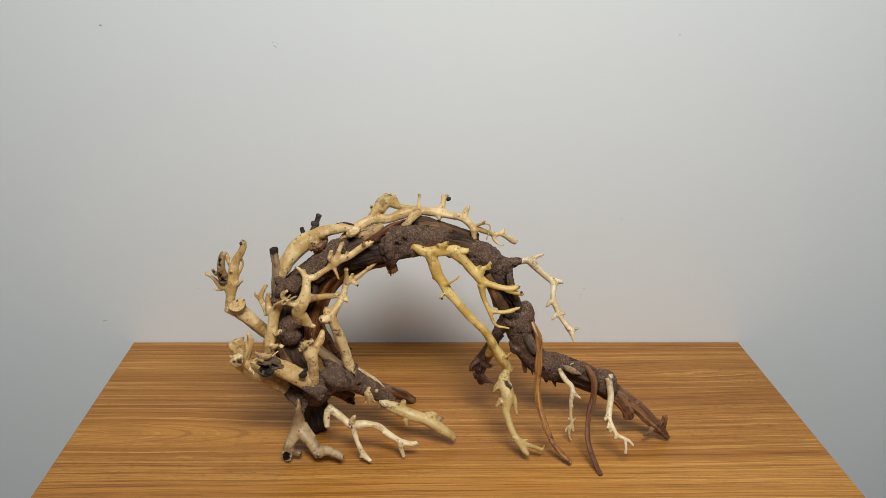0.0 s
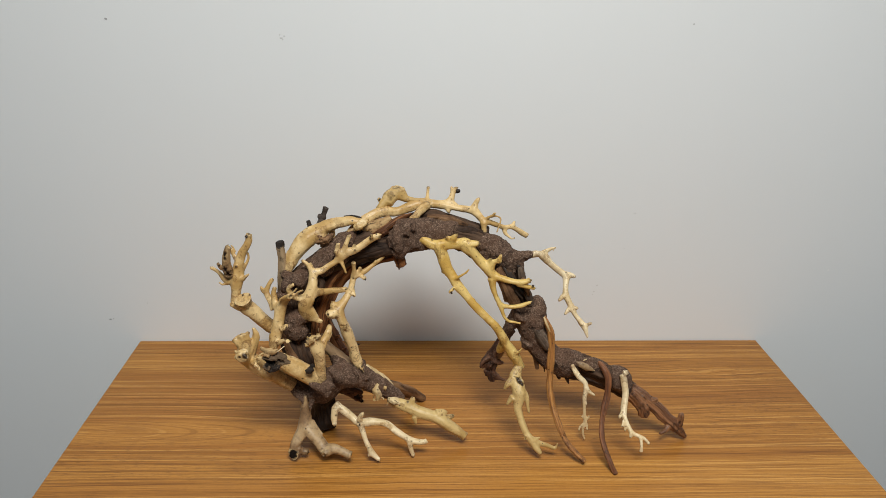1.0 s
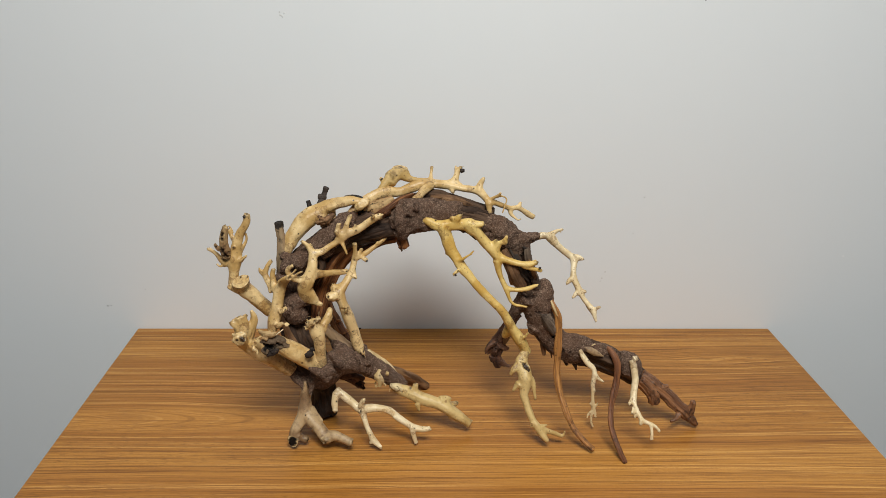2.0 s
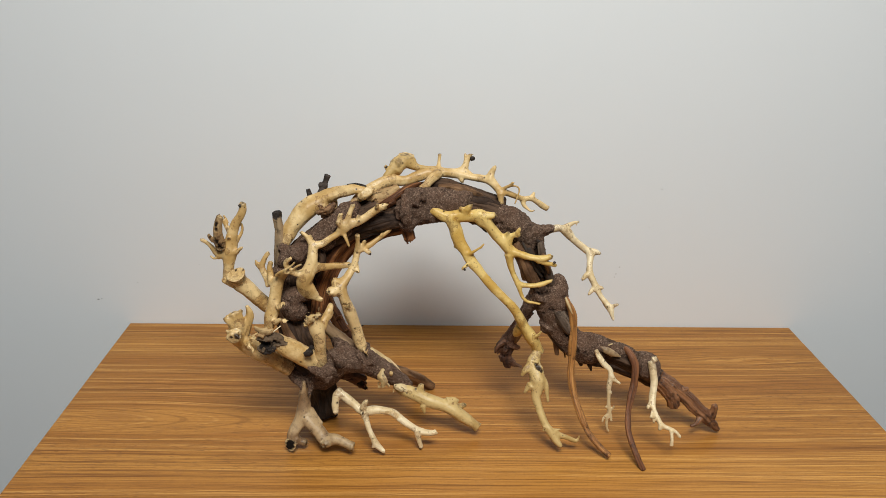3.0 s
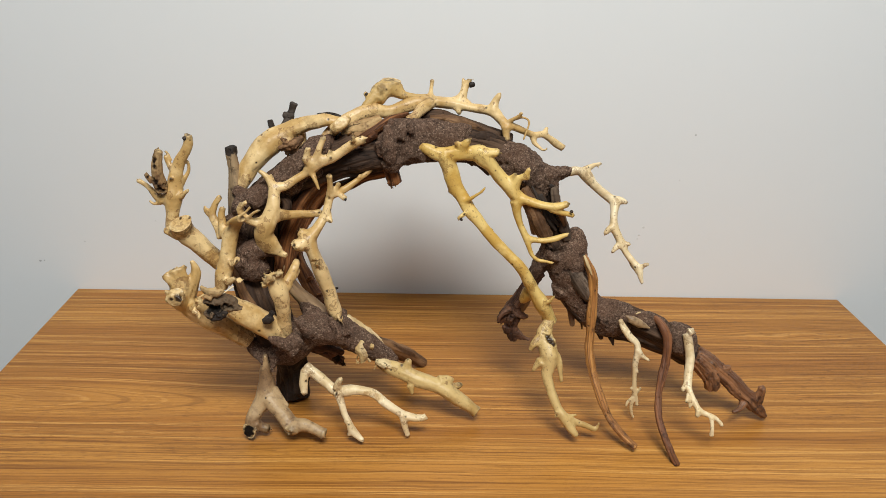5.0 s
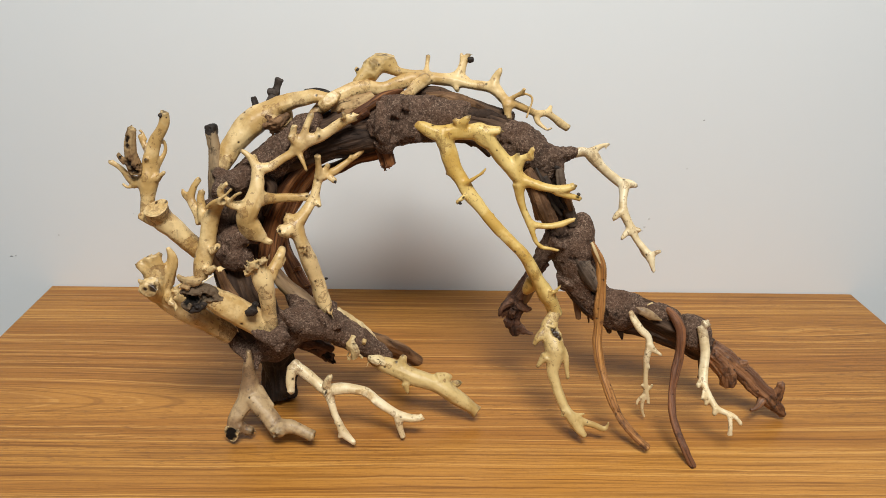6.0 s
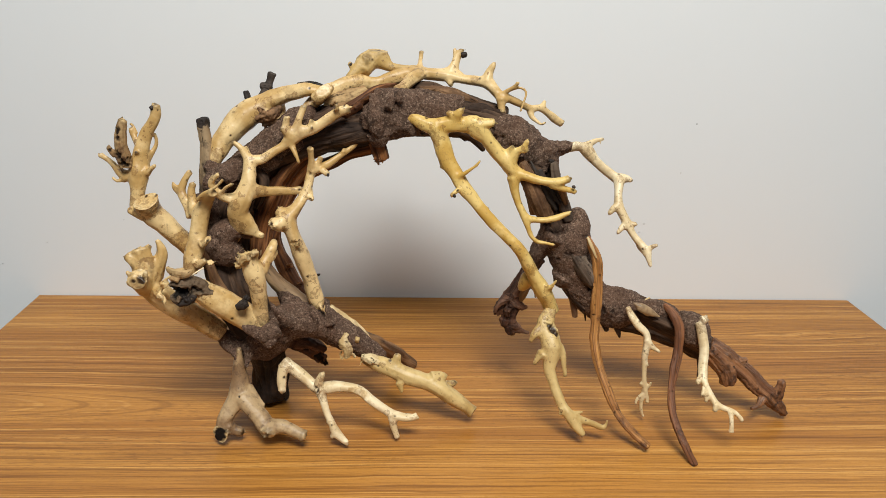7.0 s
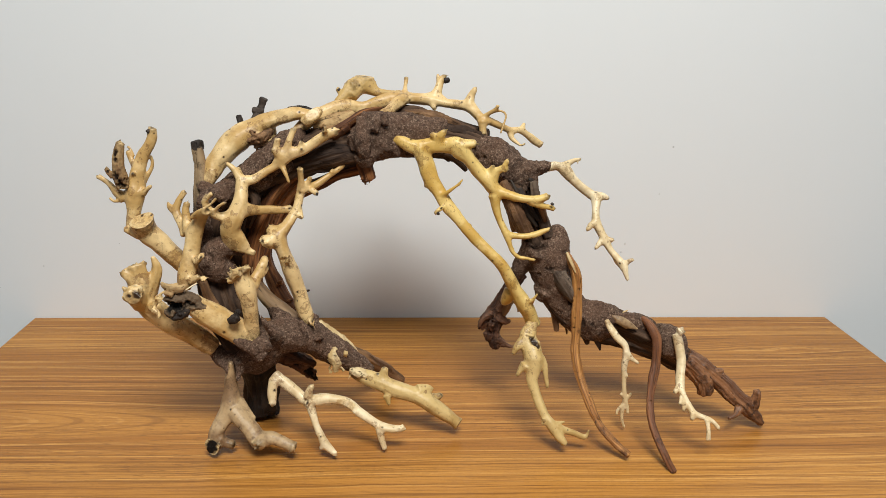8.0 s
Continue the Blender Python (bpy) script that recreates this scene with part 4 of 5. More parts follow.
w.run((135, 90, 340, 1.73), (144, 88, 342, 1.55), (150, 87, 338, 1.55), (148, 84, 330, 1.44), (144, 80, 319, 1.33))
w.stain((21, 96, 343, 5.2), (49, 106, 357, 3.5), (-20, 100, 346, 4.6), (-67, 64, 320, 7.7), (98, 98, 347, 3.5))
w.pit((50, 107, 357, 1.4), (94, 98, 346, 2), (-67, 62, 320, 2.8), (42, 108, 353, 1.2))
w.fray(191, 110, 304, 3.6, 4, 0.7, -0.4, -0.3)
w.fray(140, 86, 347, 1.7, 3, 0.5, 0, 0.8)
w.fray(172, 90, 306, 1.8, 3, 0.8, -0.3, 0)
w.done()
w = Limb("crest_knot", OCHRE, ease=40, buds=0.3)
w.run((-17, 112, 351, 7.89), (-13, 120, 359, 9.67), (-6, 125, 364, 9.72), (-1, 129, 375, 9.71))
w.run((3, 127, 361, 8.01), (12, 124, 355, 4.86), (25, 120, 355, 3.74), (38, 120, 355, 3.22))
w.run((-30, 105, 345, 3.85), (-24, 110, 351, 6.15), (-14, 118, 361, 8.2))
w.run((-26, 112, 354, 2.72), (-30, 112, 360, 2.31))
w.stain((-23, 96, 350, 4))
w.pit((-16, 98, 360, 1.7), (-14, 97, 357, 1.7), (-11, 97, 354, 1.7), (-3, 96, 362, 0.91), (6, 102, 363, 1))
w.cut(-5, 120, 370, 20, 0.05, -0.1, 1)
w.done()
w = Limb("knot_tip", CHARRED, sub=True)
w.run((-29, 110, 360, 2.33), (-27, 112, 356, 2.08))
w.done()
w = Limb("twig_tip", CHARRED, sub=True)
w.run((85, 120, 369, 3.69), (91, 120, 370, 3.16))
w.done()
w = Limb("antler_branch", CREAM, ease=30, buds=0, aged=0.9)
w.run((-181, 42, 178, 9.27), (-194, 40, 192, 9.73), (-206, 38, 207, 10.2), (-216, 37, 218, 10.4), (-230, 36, 229, 10.3))
w.run((-224, 40, 223, 9.28), (-220, 26, 235, 10.4), (-221, 26, 245, 10.9))
w.run((-228, 35, 223, 7.57), (-235, 34, 224, 5.63), (-241, 32, 225, 2.49))
w.stain((-203, 27, 197, 5.6), (-196, 26, 193, 8.9), (-188, 32, 186, 14), (-215, 22, 244, 6.5))
w.pit((-239, 28, 227, 1.4), (-212, 24, 243, 2.2), (-209, 23, 240, 2.2), (-216, 23, 242, 1.3))
w.pit((-212, 33, 240, 1.8), (-222, 34, 239, 1.4))
w.stain((-219, 34, 240, 4.5), (-212, 32, 240, 4), (-226, 33, 238, 3))
w.stain((-219, 27, 236, 9))
w.cut(-219, 26, 236, 14, -0.15, -0.42, 0.87)
w.done()
w = Limb("antler_branch", CREAM, ease=50, voxel=0.75, buds=0.2, aged=0.9)
w.run((-234, 41, 224, 7.07), (-234, 43, 235, 7.04), (-233, 45, 245, 7.3), (-232, 48, 256, 9.2), (-230, 50, 266, 8.63), (-228, 52, 279, 7.13), (-225, 55, 290, 6.39), (-221, 56, 299, 5.62), (-216, 57, 306, 5.06), (-212, 58, 315, 4.83), (-212, 58, 323, 4.27))
w.web((-233, 45, 248, 6.05), (-232, 48, 257, 9.34), (-231, 50, 266, 8.22), (-228, 52, 277, 6.01))
w.web((-237, 47, 252, 5.5), (-245, 48, 256, 3.84))
w.run((-242, 48, 254, 5.91), (-250, 48, 260, 3.7), (-255, 48, 267, 2.76), (-259, 48, 271, 2.48), (-266, 48, 276, 2.47))
w.run((-247, 46, 252, 1.95), (-252, 44, 251, 1.45), (-256, 44, 255, 1.17))
w.run((-230, 57, 281, 3.7), (-235, 60, 289, 3.04), (-238, 62, 295, 2.49), (-239, 62, 299, 1.94))
w.run((-234, 62, 294, 1.51), (-237, 64, 301, 1.34), (-240, 64, 304, 1.17))
w.run((-224, 53, 270, 3.16), (-220, 56, 276, 2.45), (-216, 59, 283, 1.95), (-215, 60, 289, 1.67), (-216, 60, 294, 1.39))
w.run((-223, 45, 259, 3.15), (-218, 44, 264, 2.21), (-214, 44, 267, 1.71))
w.stain((-235, 36, 263, 3.8))
w.pit((-214, 44, 303, 1.8), (-224, 46, 301, 1.6), (-214, 38, 267, 1.6), (-237, 54, 298, 1.6), (-264, 44, 278, 1.6), (-215, 50, 320, 2.7))
w.done()
w = Limb("antler_prong", STAINED, buds=0.1, ease=20, voxel=0.75, chip=0.25)
w.run((-241, 42, 266, 5.82), (-241, 41, 276, 7.13), (-242, 40, 288, 6.27), (-241, 40, 298, 5.7), (-239, 40, 306, 4.73), (-237, 40, 312, 3.4))
w.run((-248, 40, 278, 3.08), (-252, 40, 282, 2.38), (-254, 40, 286, 1.9))
w.pit((-242, 32, 302, 3.7), (-242, 32, 296, 3.2), (-234, 30, 305, 2.1), (-233, 28, 288, 4.2), (-233, 28, 281, 5.3), (-232, 29, 274, 5.9), (-241, 32, 271, 4.8), (-244, 32, 279, 3.7), (-252, 36, 283, 2.1), (-238, 30, 268, 4.3))
w.done()
w = Limb("branch_tip", CHARRED, sub=True)
w.run((-215, 54, 320, 2.67), (-213, 56, 322, 2.43))
w.done()
w = Limb("hook_branch", CREAM, ease=45, buds=0.25, aged=0.9)
w.run((-177, 0, 173, 6.37), (-174, 4, 187, 8.51), (-170, 9, 203, 8.23), (-168, 13, 217, 7.4), (-165, 16, 230, 7.65), (-159, 13, 242, 6.51), (-149, 1, 254, 3.81))
w.run((-172, 19, 226, 5.26), (-175, 24, 239, 3.96), (-176, 26, 248, 3.74), (-174, 27, 255, 3.51))
w.run((-176, 22, 223, 4.75), (-181, 27, 233, 3.99), (-186, 30, 242, 3.77), (-187, 32, 247, 3.5), (-183, 34, 257, 3.22), (-178, 36, 264, 2.67))
w.run((-189, 32, 244, 2.58), (-194, 33, 248, 1.93), (-195, 34, 252, 1.38))
w.run((-164, 1, 202, 3.61), (-155, -2, 210, 2.36))
w.run((-168, -4, 183, 4.16), (-159, -8, 190, 1.89))
w.run((-164, 4, 246, 1.86), (-157, 1, 253, 1.79), (-146, 0, 259, 1.58), (-138, 0, 267, 1.31))
w.stain((-158, -2, 205, 4.8), (-168, -12, 179, 5.3), (-154, 2, 224, 4.3))
w.pit((-155, -8, 209, 2.1), (-170, -10, 178, 2.7), (-164, -10, 178, 2.1), (-179, -10, 181, 2.1), (-190, 28, 250, 1.4))
w.fray(-156, -6, 186, 4.3, 10, 0.8, -0.3, 0.3)
w.fray(-157, -6, 208, 3.2, 7, 0.7, -0.5, 0)
w.fray(-178, 35, 265, 2.2, 3, 0.3, 0, 1)
w.fray(-192, 32, 250, 2.2, 5, -0.6, 0, 0.7)
w.done()
w = Limb("spine_branch", CREAM, ease=80, buds=0.25, aged=0.9)
w.run((-144, 36, 195, 6.61), (-137, 27, 208, 8.15), (-132, 21, 218, 8.59), (-132, 18, 231, 8.76), (-126, 18, 244, 9.5), (-121, 22, 257, 7.61), (-120, 27, 267, 6.02), (-119, 31, 276, 5.54), (-108, 34, 278, 5.02), (-97, 37, 285, 4.7), (-88, 40, 290, 4.6), (-81, 41, 298, 6.58), (-73, 43, 302, 6.47), (-60, 46, 306, 5.57), (-47, 49, 314, 5.52), (-36, 52, 321, 5.04), (-27, 54, 324, 4.51))
w.web((-128, 18, 246, 6.41), (-122, 21, 248, 7.51), (-113, 27, 248, 4.86))
w.web((-136, 15, 244, 4.26), (-131, 16, 240, 6.95), (-130, 17, 231, 7.54))
w.web((-131, 18, 227, 7.02), (-132, 21, 220, 8.71), (-135, 25, 211, 8.24))
w.web((-120, 22, 257, 5.88), (-120, 26, 265, 6.42), (-119, 30, 273, 4.81))
w.web((-86, 41, 292, 3.77), (-79, 41, 296, 5.38), (-71, 43, 303, 4.83))
w.run((-121, 31, 277, 4.14), (-124, 32, 283, 3.49), (-129, 33, 290, 2.95), (-135, 34, 294, 1.89))
w.run((-121, 32, 282, 2.53), (-123, 35, 289, 1.89))
w.run((-82, 41, 299, 4.7), (-85, 39, 310, 3.48), (-83, 38, 318, 2.4))
w.run((-77, 40, 303, 3.61), (-73, 43, 315, 3.23), (-68, 46, 327, 2.85))
w.run((-63, 44, 306, 3.09), (-61, 42, 315, 2.16))
w.run((-82, 41, 293, 3.1), (-77, 35, 284, 2.44), (-73, 32, 275, 1.37))
w.run((-84, 37, 302, 3.06), (-89, 35, 308, 1.88))
w.run((-38, 45, 324, 3.07), (-37, 44, 330, 1.88))
w.run((-119, 23, 250, 6.85), (-107, 30, 247, 4.86), (-94, 36, 246, 4.36), (-84, 39, 245, 3.89), (-74, 42, 245, 3.85))
w.run((-128, 17, 244, 6.81), (-138, 15, 244, 4.23), (-145, 12, 248, 3.89), (-150, 11, 254, 3.66), (-152, 9, 261, 3.16), (-148, 8, 268, 2.1))
w.run((-151, 8, 263, 2.48), (-143, 4, 270, 1.58))
w.run((-145, 12, 249, 2.19), (-138, 8, 257, 1.86), (-131, 6, 261, 1.59))
w.run((-127, 18, 221, 6.91), (-122, 18, 213, 4.55), (-116, 18, 208, 3.8), (-109, 18, 205, 2.49))
w.web((-130, 18, 230, 7.5), (-124, 18, 219, 7.0), (-116, 18, 210, 4.4))
w.web((-136, 22, 222, 6.5), (-128, 19, 214, 6.0), (-119, 18, 209, 4.0))
w.stain((-130, 0, 241, 5.8), (-125, 0, 249, 4.7), (-118, 16, 281, 4.7), (-118, 16, 272, 3.7), (-103, 24, 280, 4.8), (-137, 5, 213, 9.7))
w.pit((-40, 42, 327, 2.1), (-79, 28, 303, 1.3), (-118, 18, 285, 1.1), (-120, 16, 275, 1.1), (-75, 36, 247, 2.2), (-130, 0, 237, 1.6))
w.fray(-145, 6, 270, 2.1, 5, 0.6, -0.4, 0.6)
w.fray(-109, 16, 207, 2.2, 4, 0.7, -0.4, 0.3)
w.done()
w = Limb("column_branch", CREAM, ease=45, buds=0.25, aged=0.9)
w.run((-59, 20, 125, 3.88), (-60, 22, 132, 7.33), (-64, 24, 145, 7.58), (-66, 24, 157, 7.64), (-71, 23, 174, 8.01), (-75, 22, 188, 8.22), (-80, 22, 203, 7.87), (-84, 24, 215, 8.65), (-86, 26, 222, 9.2), (-79, 30, 229, 6.19), (-73, 37, 237, 5.66), (-68, 42, 246, 4.96), (-66, 46, 255, 4.62), (-64, 48, 262, 4.73), (-59, 50, 265, 5.13), (-49, 54, 268, 4.09), (-38, 59, 275, 3.54), (-27, 64, 282, 3.05), (-18, 70, 290, 2.78))
w.run((-88, 25, 219, 9.19), (-93, 17, 218, 7.47), (-101, 16, 221, 3.11))
w.run((-88, 26, 223, 6.99), (-95, 28, 229, 3.97))
w.run((-64, 47, 264, 4.28), (-63, 44, 275, 3.47), (-63, 41, 288, 3.22))
w.run((-67, 43, 244, 3.19), (-63, 34, 238, 2.5))
w.run((-54, 45, 266, 2.78), (-47, 43, 261, 2.51))
w.run((-58, 48, 269, 2.62), (-54, 48, 277, 2.22))
w.run((-34, 58, 279, 1.98), (-32, 62, 282, 1.98))
w.stain((-74, 7, 197, 6), (-63, 10, 160, 5.6), (-60, 10, 148, 6.7), (-55, 10, 130, 5.7))
w.pit((-65, 39, 262, 2.2), (-60, 34, 251, 1.7), (-74, 7, 202, 1.6), (-65, 30, 238, 2.2), (-55, 6, 133, 2.3), (-51, 6, 135, 2.3), (-99, 10, 220, 2.2))
w.cut(-89, 8, 216, 9.7, -0.2, -0.85, -0.5)
w.fray(-97, 12, 217, 4.9, 8, -0.7, -0.6, 0.1)
w.fray(-75, 10, 199, 4.9, 10, 0.2, -0.9, 0.4)
w.fray(-54, 12, 130, 5.1, 8, 0.3, -0.8, -0.4)
w.done()
w = Limb("knot", CHARRED, label="small black knot", sub=True)
w.run((-46, 41, 261, 2.49), (-48, 42, 261, 1.99))
w.done()
w = Limb("thorn", CHARRED, sub=True)
w.run((-64, 35, 155, 1.04), (-60, 35, 157, 1.82), (-57, 35, 158, 1.04))
w.done()
w = Limb("frayed_branch", CREAM, ease=45, buds=0.2, aged=0.9)
w.run((-109, -7, 115, 4.32), (-110, -11, 133, 7.27), (-110, -14, 153, 7.97), (-111, -15, 170, 9.21), (-114, -15, 183, 9.93), (-118, -14, 197, 7.77))
w.run((-108, -10, 181, 5.75), (-102, -3, 191, 4.96), (-98, 2, 199, 4.5), (-97, 9, 203, 3.45))
w.run((-102, -6, 188, 2.87), (-97, -2, 190, 2.18), (-95, 7, 193, 1.66))
w.run((-115, -15, 189, 5.15), (-109, -16, 203, 3.01))
w.stain((-117, -28, 150, 6), (-102, -24, 151, 7.5), (-112, -32, 175, 4.2), (-113, -30, 200, 5.2), (-104, -26, 137, 6), (-108, -32, 167, 4.2), (-100, -20, 119, 8.8))
w.pit((-119, -28, 175, 1.6), (-102, -28, 176, 1.6), (-122, -29, 152, 5.8), (-125, -28, 155, 3.7), (-118, -30, 148, 4.2))
w.done()
w = Limb("frayed_top", CUTWOOD, label="frayed splintered pale end", sub=True, grit=0.2, chip=1.2, voxel=0.7)
w.run((-125, -24, 190, 2.89), (-121, -26, 197, 4.3), (-115, -26, 200, 3.82))
w.run((-112, -23, 203, 3.35), (-107, -20, 203, 1.92))
w.run((-124, -28, 198, 1.91), (-126, -29, 203, 1.19))
w.run((-122, -26, 203, 1.43), (-114, -24, 205, 1.43))
w.fray(-119, -22, 201, 6.3, 20, -0.2, -0.5, 0.8)
w.fray(-123, -26, 195, 4.7, 14, -0.6, -0.7, 0.1)
w.done()
w = Limb("knot_branch", CREAM, ease=40, furrow=0.8, buds=0.15, aged=0.9)
w.run((-156, 9, 104, 9.55), (-172, 2, 121, 11.3), (-187, -6, 138, 11.9), (-201, -13, 153, 12), (-210, -17, 167, 10.2), (-214, -20, 185, 8.76))
w.run((-212, -20, 181, 7.73), (-217, -22, 192, 5.58), (-222, -24, 197, 3.48), (-226, -24, 199, 2.19))
w.run((-212, -19, 182, 7.73), (-216, -20, 193, 5.07), (-221, -21, 202, 3.23))
w.run((-211, -19, 183, 7.72), (-214, -20, 195, 5.07), (-217, -21, 205, 3.22))
w.run((-210, -18, 184, 7.74), (-212, -19, 195, 5.07), (-212, -19, 206, 3.23))
w.run((-209, -18, 185, 6.68), (-209, -18, 197, 5.08), (-208, -18, 205, 2.72), (-205, -18, 208, 1.68))
w.run((-206, -15, 175, 6.75), (-201, -14, 187, 5.93), (-197, -12, 198, 4.91), (-198, -12, 206, 3.37), (-200, -12, 211, 1.85))
w.run((-212, -23, 167, 7.23), (-211, -41, 185, 7.75))
w.run((-217, -35, 182, 2.95), (-220, -37, 188, 1.81), (-222, -37, 190, 1.3))
w.run((-218, -36, 177, 2.95), (-222, -37, 179, 1.82))
w.run((-201, -28, 165, 3.53), (-195, -31, 171, 2.36), (-187, -34, 178, 1.57))
w.run((-197, -35, 166, 2.98), (-192, -37, 164, 2.3), (-190, -38, 160, 1.58))
w.run((-195, -32, 176, 1.58), (-185, -35, 184, 1.36), (-176, -35, 189, 1.1))
w.stain((-141, -10, 109, 8.9), (-194, -35, 169, 4.1), (-156, -16, 127, 7.6), (-172, -24, 136, 3.8))
w.pit((-207, -44, 184, 4.3), (-214, -42, 183, 1.8), (-193, -22, 196, 2.3), (-193, -38, 148, 2.1), (-167, -32, 148, 1.6))
w.cut(-208, -43, 183, 8.1, -0.1, -0.95, 0.1)
w.fray(-223, -24, 199, 2.6, 5, -0.7, 0, 0.6)
w.fray(-207, -19, 206, 2.6, 5, 0, 0, 1)
w.fray(-191, -34, 176, 3.1, 5, 0.6, -0.6, 0.3)
w.fray(-222, -22, 199, 3, 6, -0.6, -0.2, 0.7)
w.fray(-215, -20, 203, 3, 6, -0.2, -0.2, 1)
w.fray(-209, -18, 205, 2.6, 5, 0.1, -0.2, 1)
w.done()
w = Limb("root_hair", IVORY, label="fine pale rootlets", voxel=0.5, ease=0, buds=0.8, aged=0.9)
w.run((-166, -14, 164, 0.45), (-157, -13, 167, 0.541), (-148, -11, 164, 0.543), (-140, -8, 157, 0.548), (-137, -6, 151, 0.459))
w.run((-169, -34, 182, 0.607), (-163, -30, 186, 0.61), (-157, -22, 188, 0.528))
w.done()
w = Limb("low_branch", CREAM, ease=45, buds=0.3, aged=0.9)
w.run((-93, 0, 102, 2.64), (-101, -3, 110, 6.79), (-114, -7, 123, 10.3), (-130, -12, 137, 12.7), (-145, -18, 151, 12), (-156, -22, 161, 10.4), (-164, -24, 168, 8.34))
w.stain((-154, -36, 169, 7), (-112, -24, 126, 6), (-145, -38, 165, 4))
w.pit((-118, -34, 151, 5.3), (-124, -34, 153, 4.7), (-122, -34, 148, 4.2), (-157, -36, 173, 2.6), (-134, -28, 138, 1.6))
w.done()
w = Limb("bark_lump", GREYBARK, label="broken branch end with grey bark and black core", voxel=0.7, grit=0.3, chip=0.9, furrow=0.8, ease=10)
w.run((-154, -22, 161, 8.31), (-163, -26, 169, 9.68), (-172, -31, 175, 10.5), (-179, -33, 176, 8.11), (-184, -33, 175, 4.77))
w.run((-182, -36, 166, 4.77), (-173, -38, 164, 5.72), (-164, -37, 166, 5.25))
w.pit((-179, -44, 171, 6.1), (-172, -47, 171, 6.6), (-165, -47, 171, 6.6), (-160, -44, 172, 5.6), (-171, -44, 163, 5.1), (-181, -42, 175, 3.1))
w.done()
w = Limb("bark_flake", CHARRED, sub=True, voxel=0.6, chip=0.9, ease=4)
w.run((-183, -38, 163, 2.8), (-176, -40, 161, 3.26), (-168, -40, 162, 3.26), (-162, -40, 167, 2.32))
w.fray(-172, -42, 164, 4.1, 6, 0.1, -0.7, -0.3)
w.done()
w = Limb("bark_flake", STAINED, sub=True, voxel=0.7, grit=0.4, chip=0.7, ease=8)
w.run((-188, -30, 191, 1.42), (-183, -34, 189, 3.78), (-175, -38, 189, 4.7), (-168, -38, 189, 3.76), (-163, -36, 191, 1.89))
w.run((-181, -39, 185, 3.29), (-175, -43, 184, 2.34))
w.fray(-185, -32, 190, 2.6, 3, -0.6, -0.2, 0.7)
w.fray(-173, -36, 192, 2.6, 3, 0.2, -0.4, 0.8)
w.done()
w = Limb("front_foot", GREYWOOD, ease=40, buds=0.4, aged=0.6, furrow=0.5)
w.run((-135, -8, 96, 2.67), (-137, -6, 75, 6.12), (-137, -8, 56, 9.6), (-139, -14, 43, 10.2), (-146, -21, 33, 8.13), (-151, -27, 23, 7.83), (-153, -29, 12, 7.0))
w.run((-133, -15, 44, 8.44), (-125, -21, 37, 8.7), (-116, -26, 29, 8.68), (-106, -32, 20, 9.23), (-92, -36, 23, 6.92), (-81, -38, 20, 6.06), (-69, -41, 15, 5.5))
w.run((-148, -29, 20, 5.55), (-142, -28, 14, 5.34), (-133, -30, 12, 4.2))
w.run((-129, -9, 51, 4.4), (-120, -15, 43, 3.2), (-112, -20, 37, 1.8))
w.stain((-136, -18, 74, 5))
w.pit((-135, -18, 69, 1.7), (-135, -24, 50, 1.1), (-125, -32, 34, 1.1))
w.run((-104, -34, 22, 6.0), (-106, -42, 18, 5.4))
w.stain((-106, -46, 18, 2.4))
w.done()
w = Limb("cut_end", GREYBARK, label="dark sawn end of the root", sub=True, voxel=0.7, furrow=0.2, ease=2)
w.run((-150, -27, 17, 7.6), (-152, -34, 15, 8.2), (-154, -41, 14, 8.2))
w.cut(-153, -37, 15, 8, -0.3, -0.93, 0.1)
w.pit((-153, -37, 14.5, 6.4), (-151, -37, 18.5, 4.6), (-155, -37, 11, 4.6))
w.done()
w = Limb("front_twig", IVORY, ease=45, buds=0.3, aged=0.9)
w.run((-92, -3, 80, 4.43), (-87, -5, 75, 5.34), (-77, -9, 69, 5.33), (-67, -13, 62, 4.99), (-58, -17, 56, 5.83), (-48, -20, 58, 5.7), (-37, -21, 60, 5.24), (-24, -22, 59, 4.95), (-14, -22, 55, 5.25), (-3, -24, 45, 4.76), (9, -25, 36, 4.78), (17, -25, 30, 5.31), (28, -26, 27, 4.8), (37, -27, 27, 4.05), (43, -27, 28, 2.73))
w.run((-56, -19, 56, 5.54), (-52, -24, 47, 4.4), (-48, -29, 34, 3.95), (-43, -33, 25, 3.95), (-39, -37, 17, 4.69), (-32, -40, 11, 3.6), (-27, -42, 7, 2.3))
w.run((-92, -6, 75, 4.99), (-94, -10, 65, 4.54), (-94, -13, 56, 3.97), (-93, -14, 49, 2.61))
w.run((-56, -22, 63, 3.8), (-54, -24, 71, 3.11), (-51, -24, 77, 2.54))
w.run((18, -26, 27, 4.45), (19, -28, 18, 3.19), (23, -30, 5, 2.34))
w.run((-39, -37, 16, 3.27), (-43, -38, 12, 2.02))
w.stain((-54, -28, 59, 5.6), (-88, -15, 77, 3.4))
w.pit((-87, -16, 78, 2.2), (-56, -29, 60, 2), (-49, -32, 47, 1.1), (21, -33, 31, 1.7))
w.cut(-17, -26, 57, 6.2, 0.2, -0.9, 0.3)
w.fray(40, -28, 29, 4, 9, 0.9, -0.4, 0.2)
w.fray(-95, -16, 54, 3.4, 7, -0.3, -0.3, -0.8)
w.fray(21, -30, 10, 2.3, 4, 0, -0.4, -0.8)
w.fray(-55, -26, 59, 4.0, 8, -0.3, -0.8, 0.4)
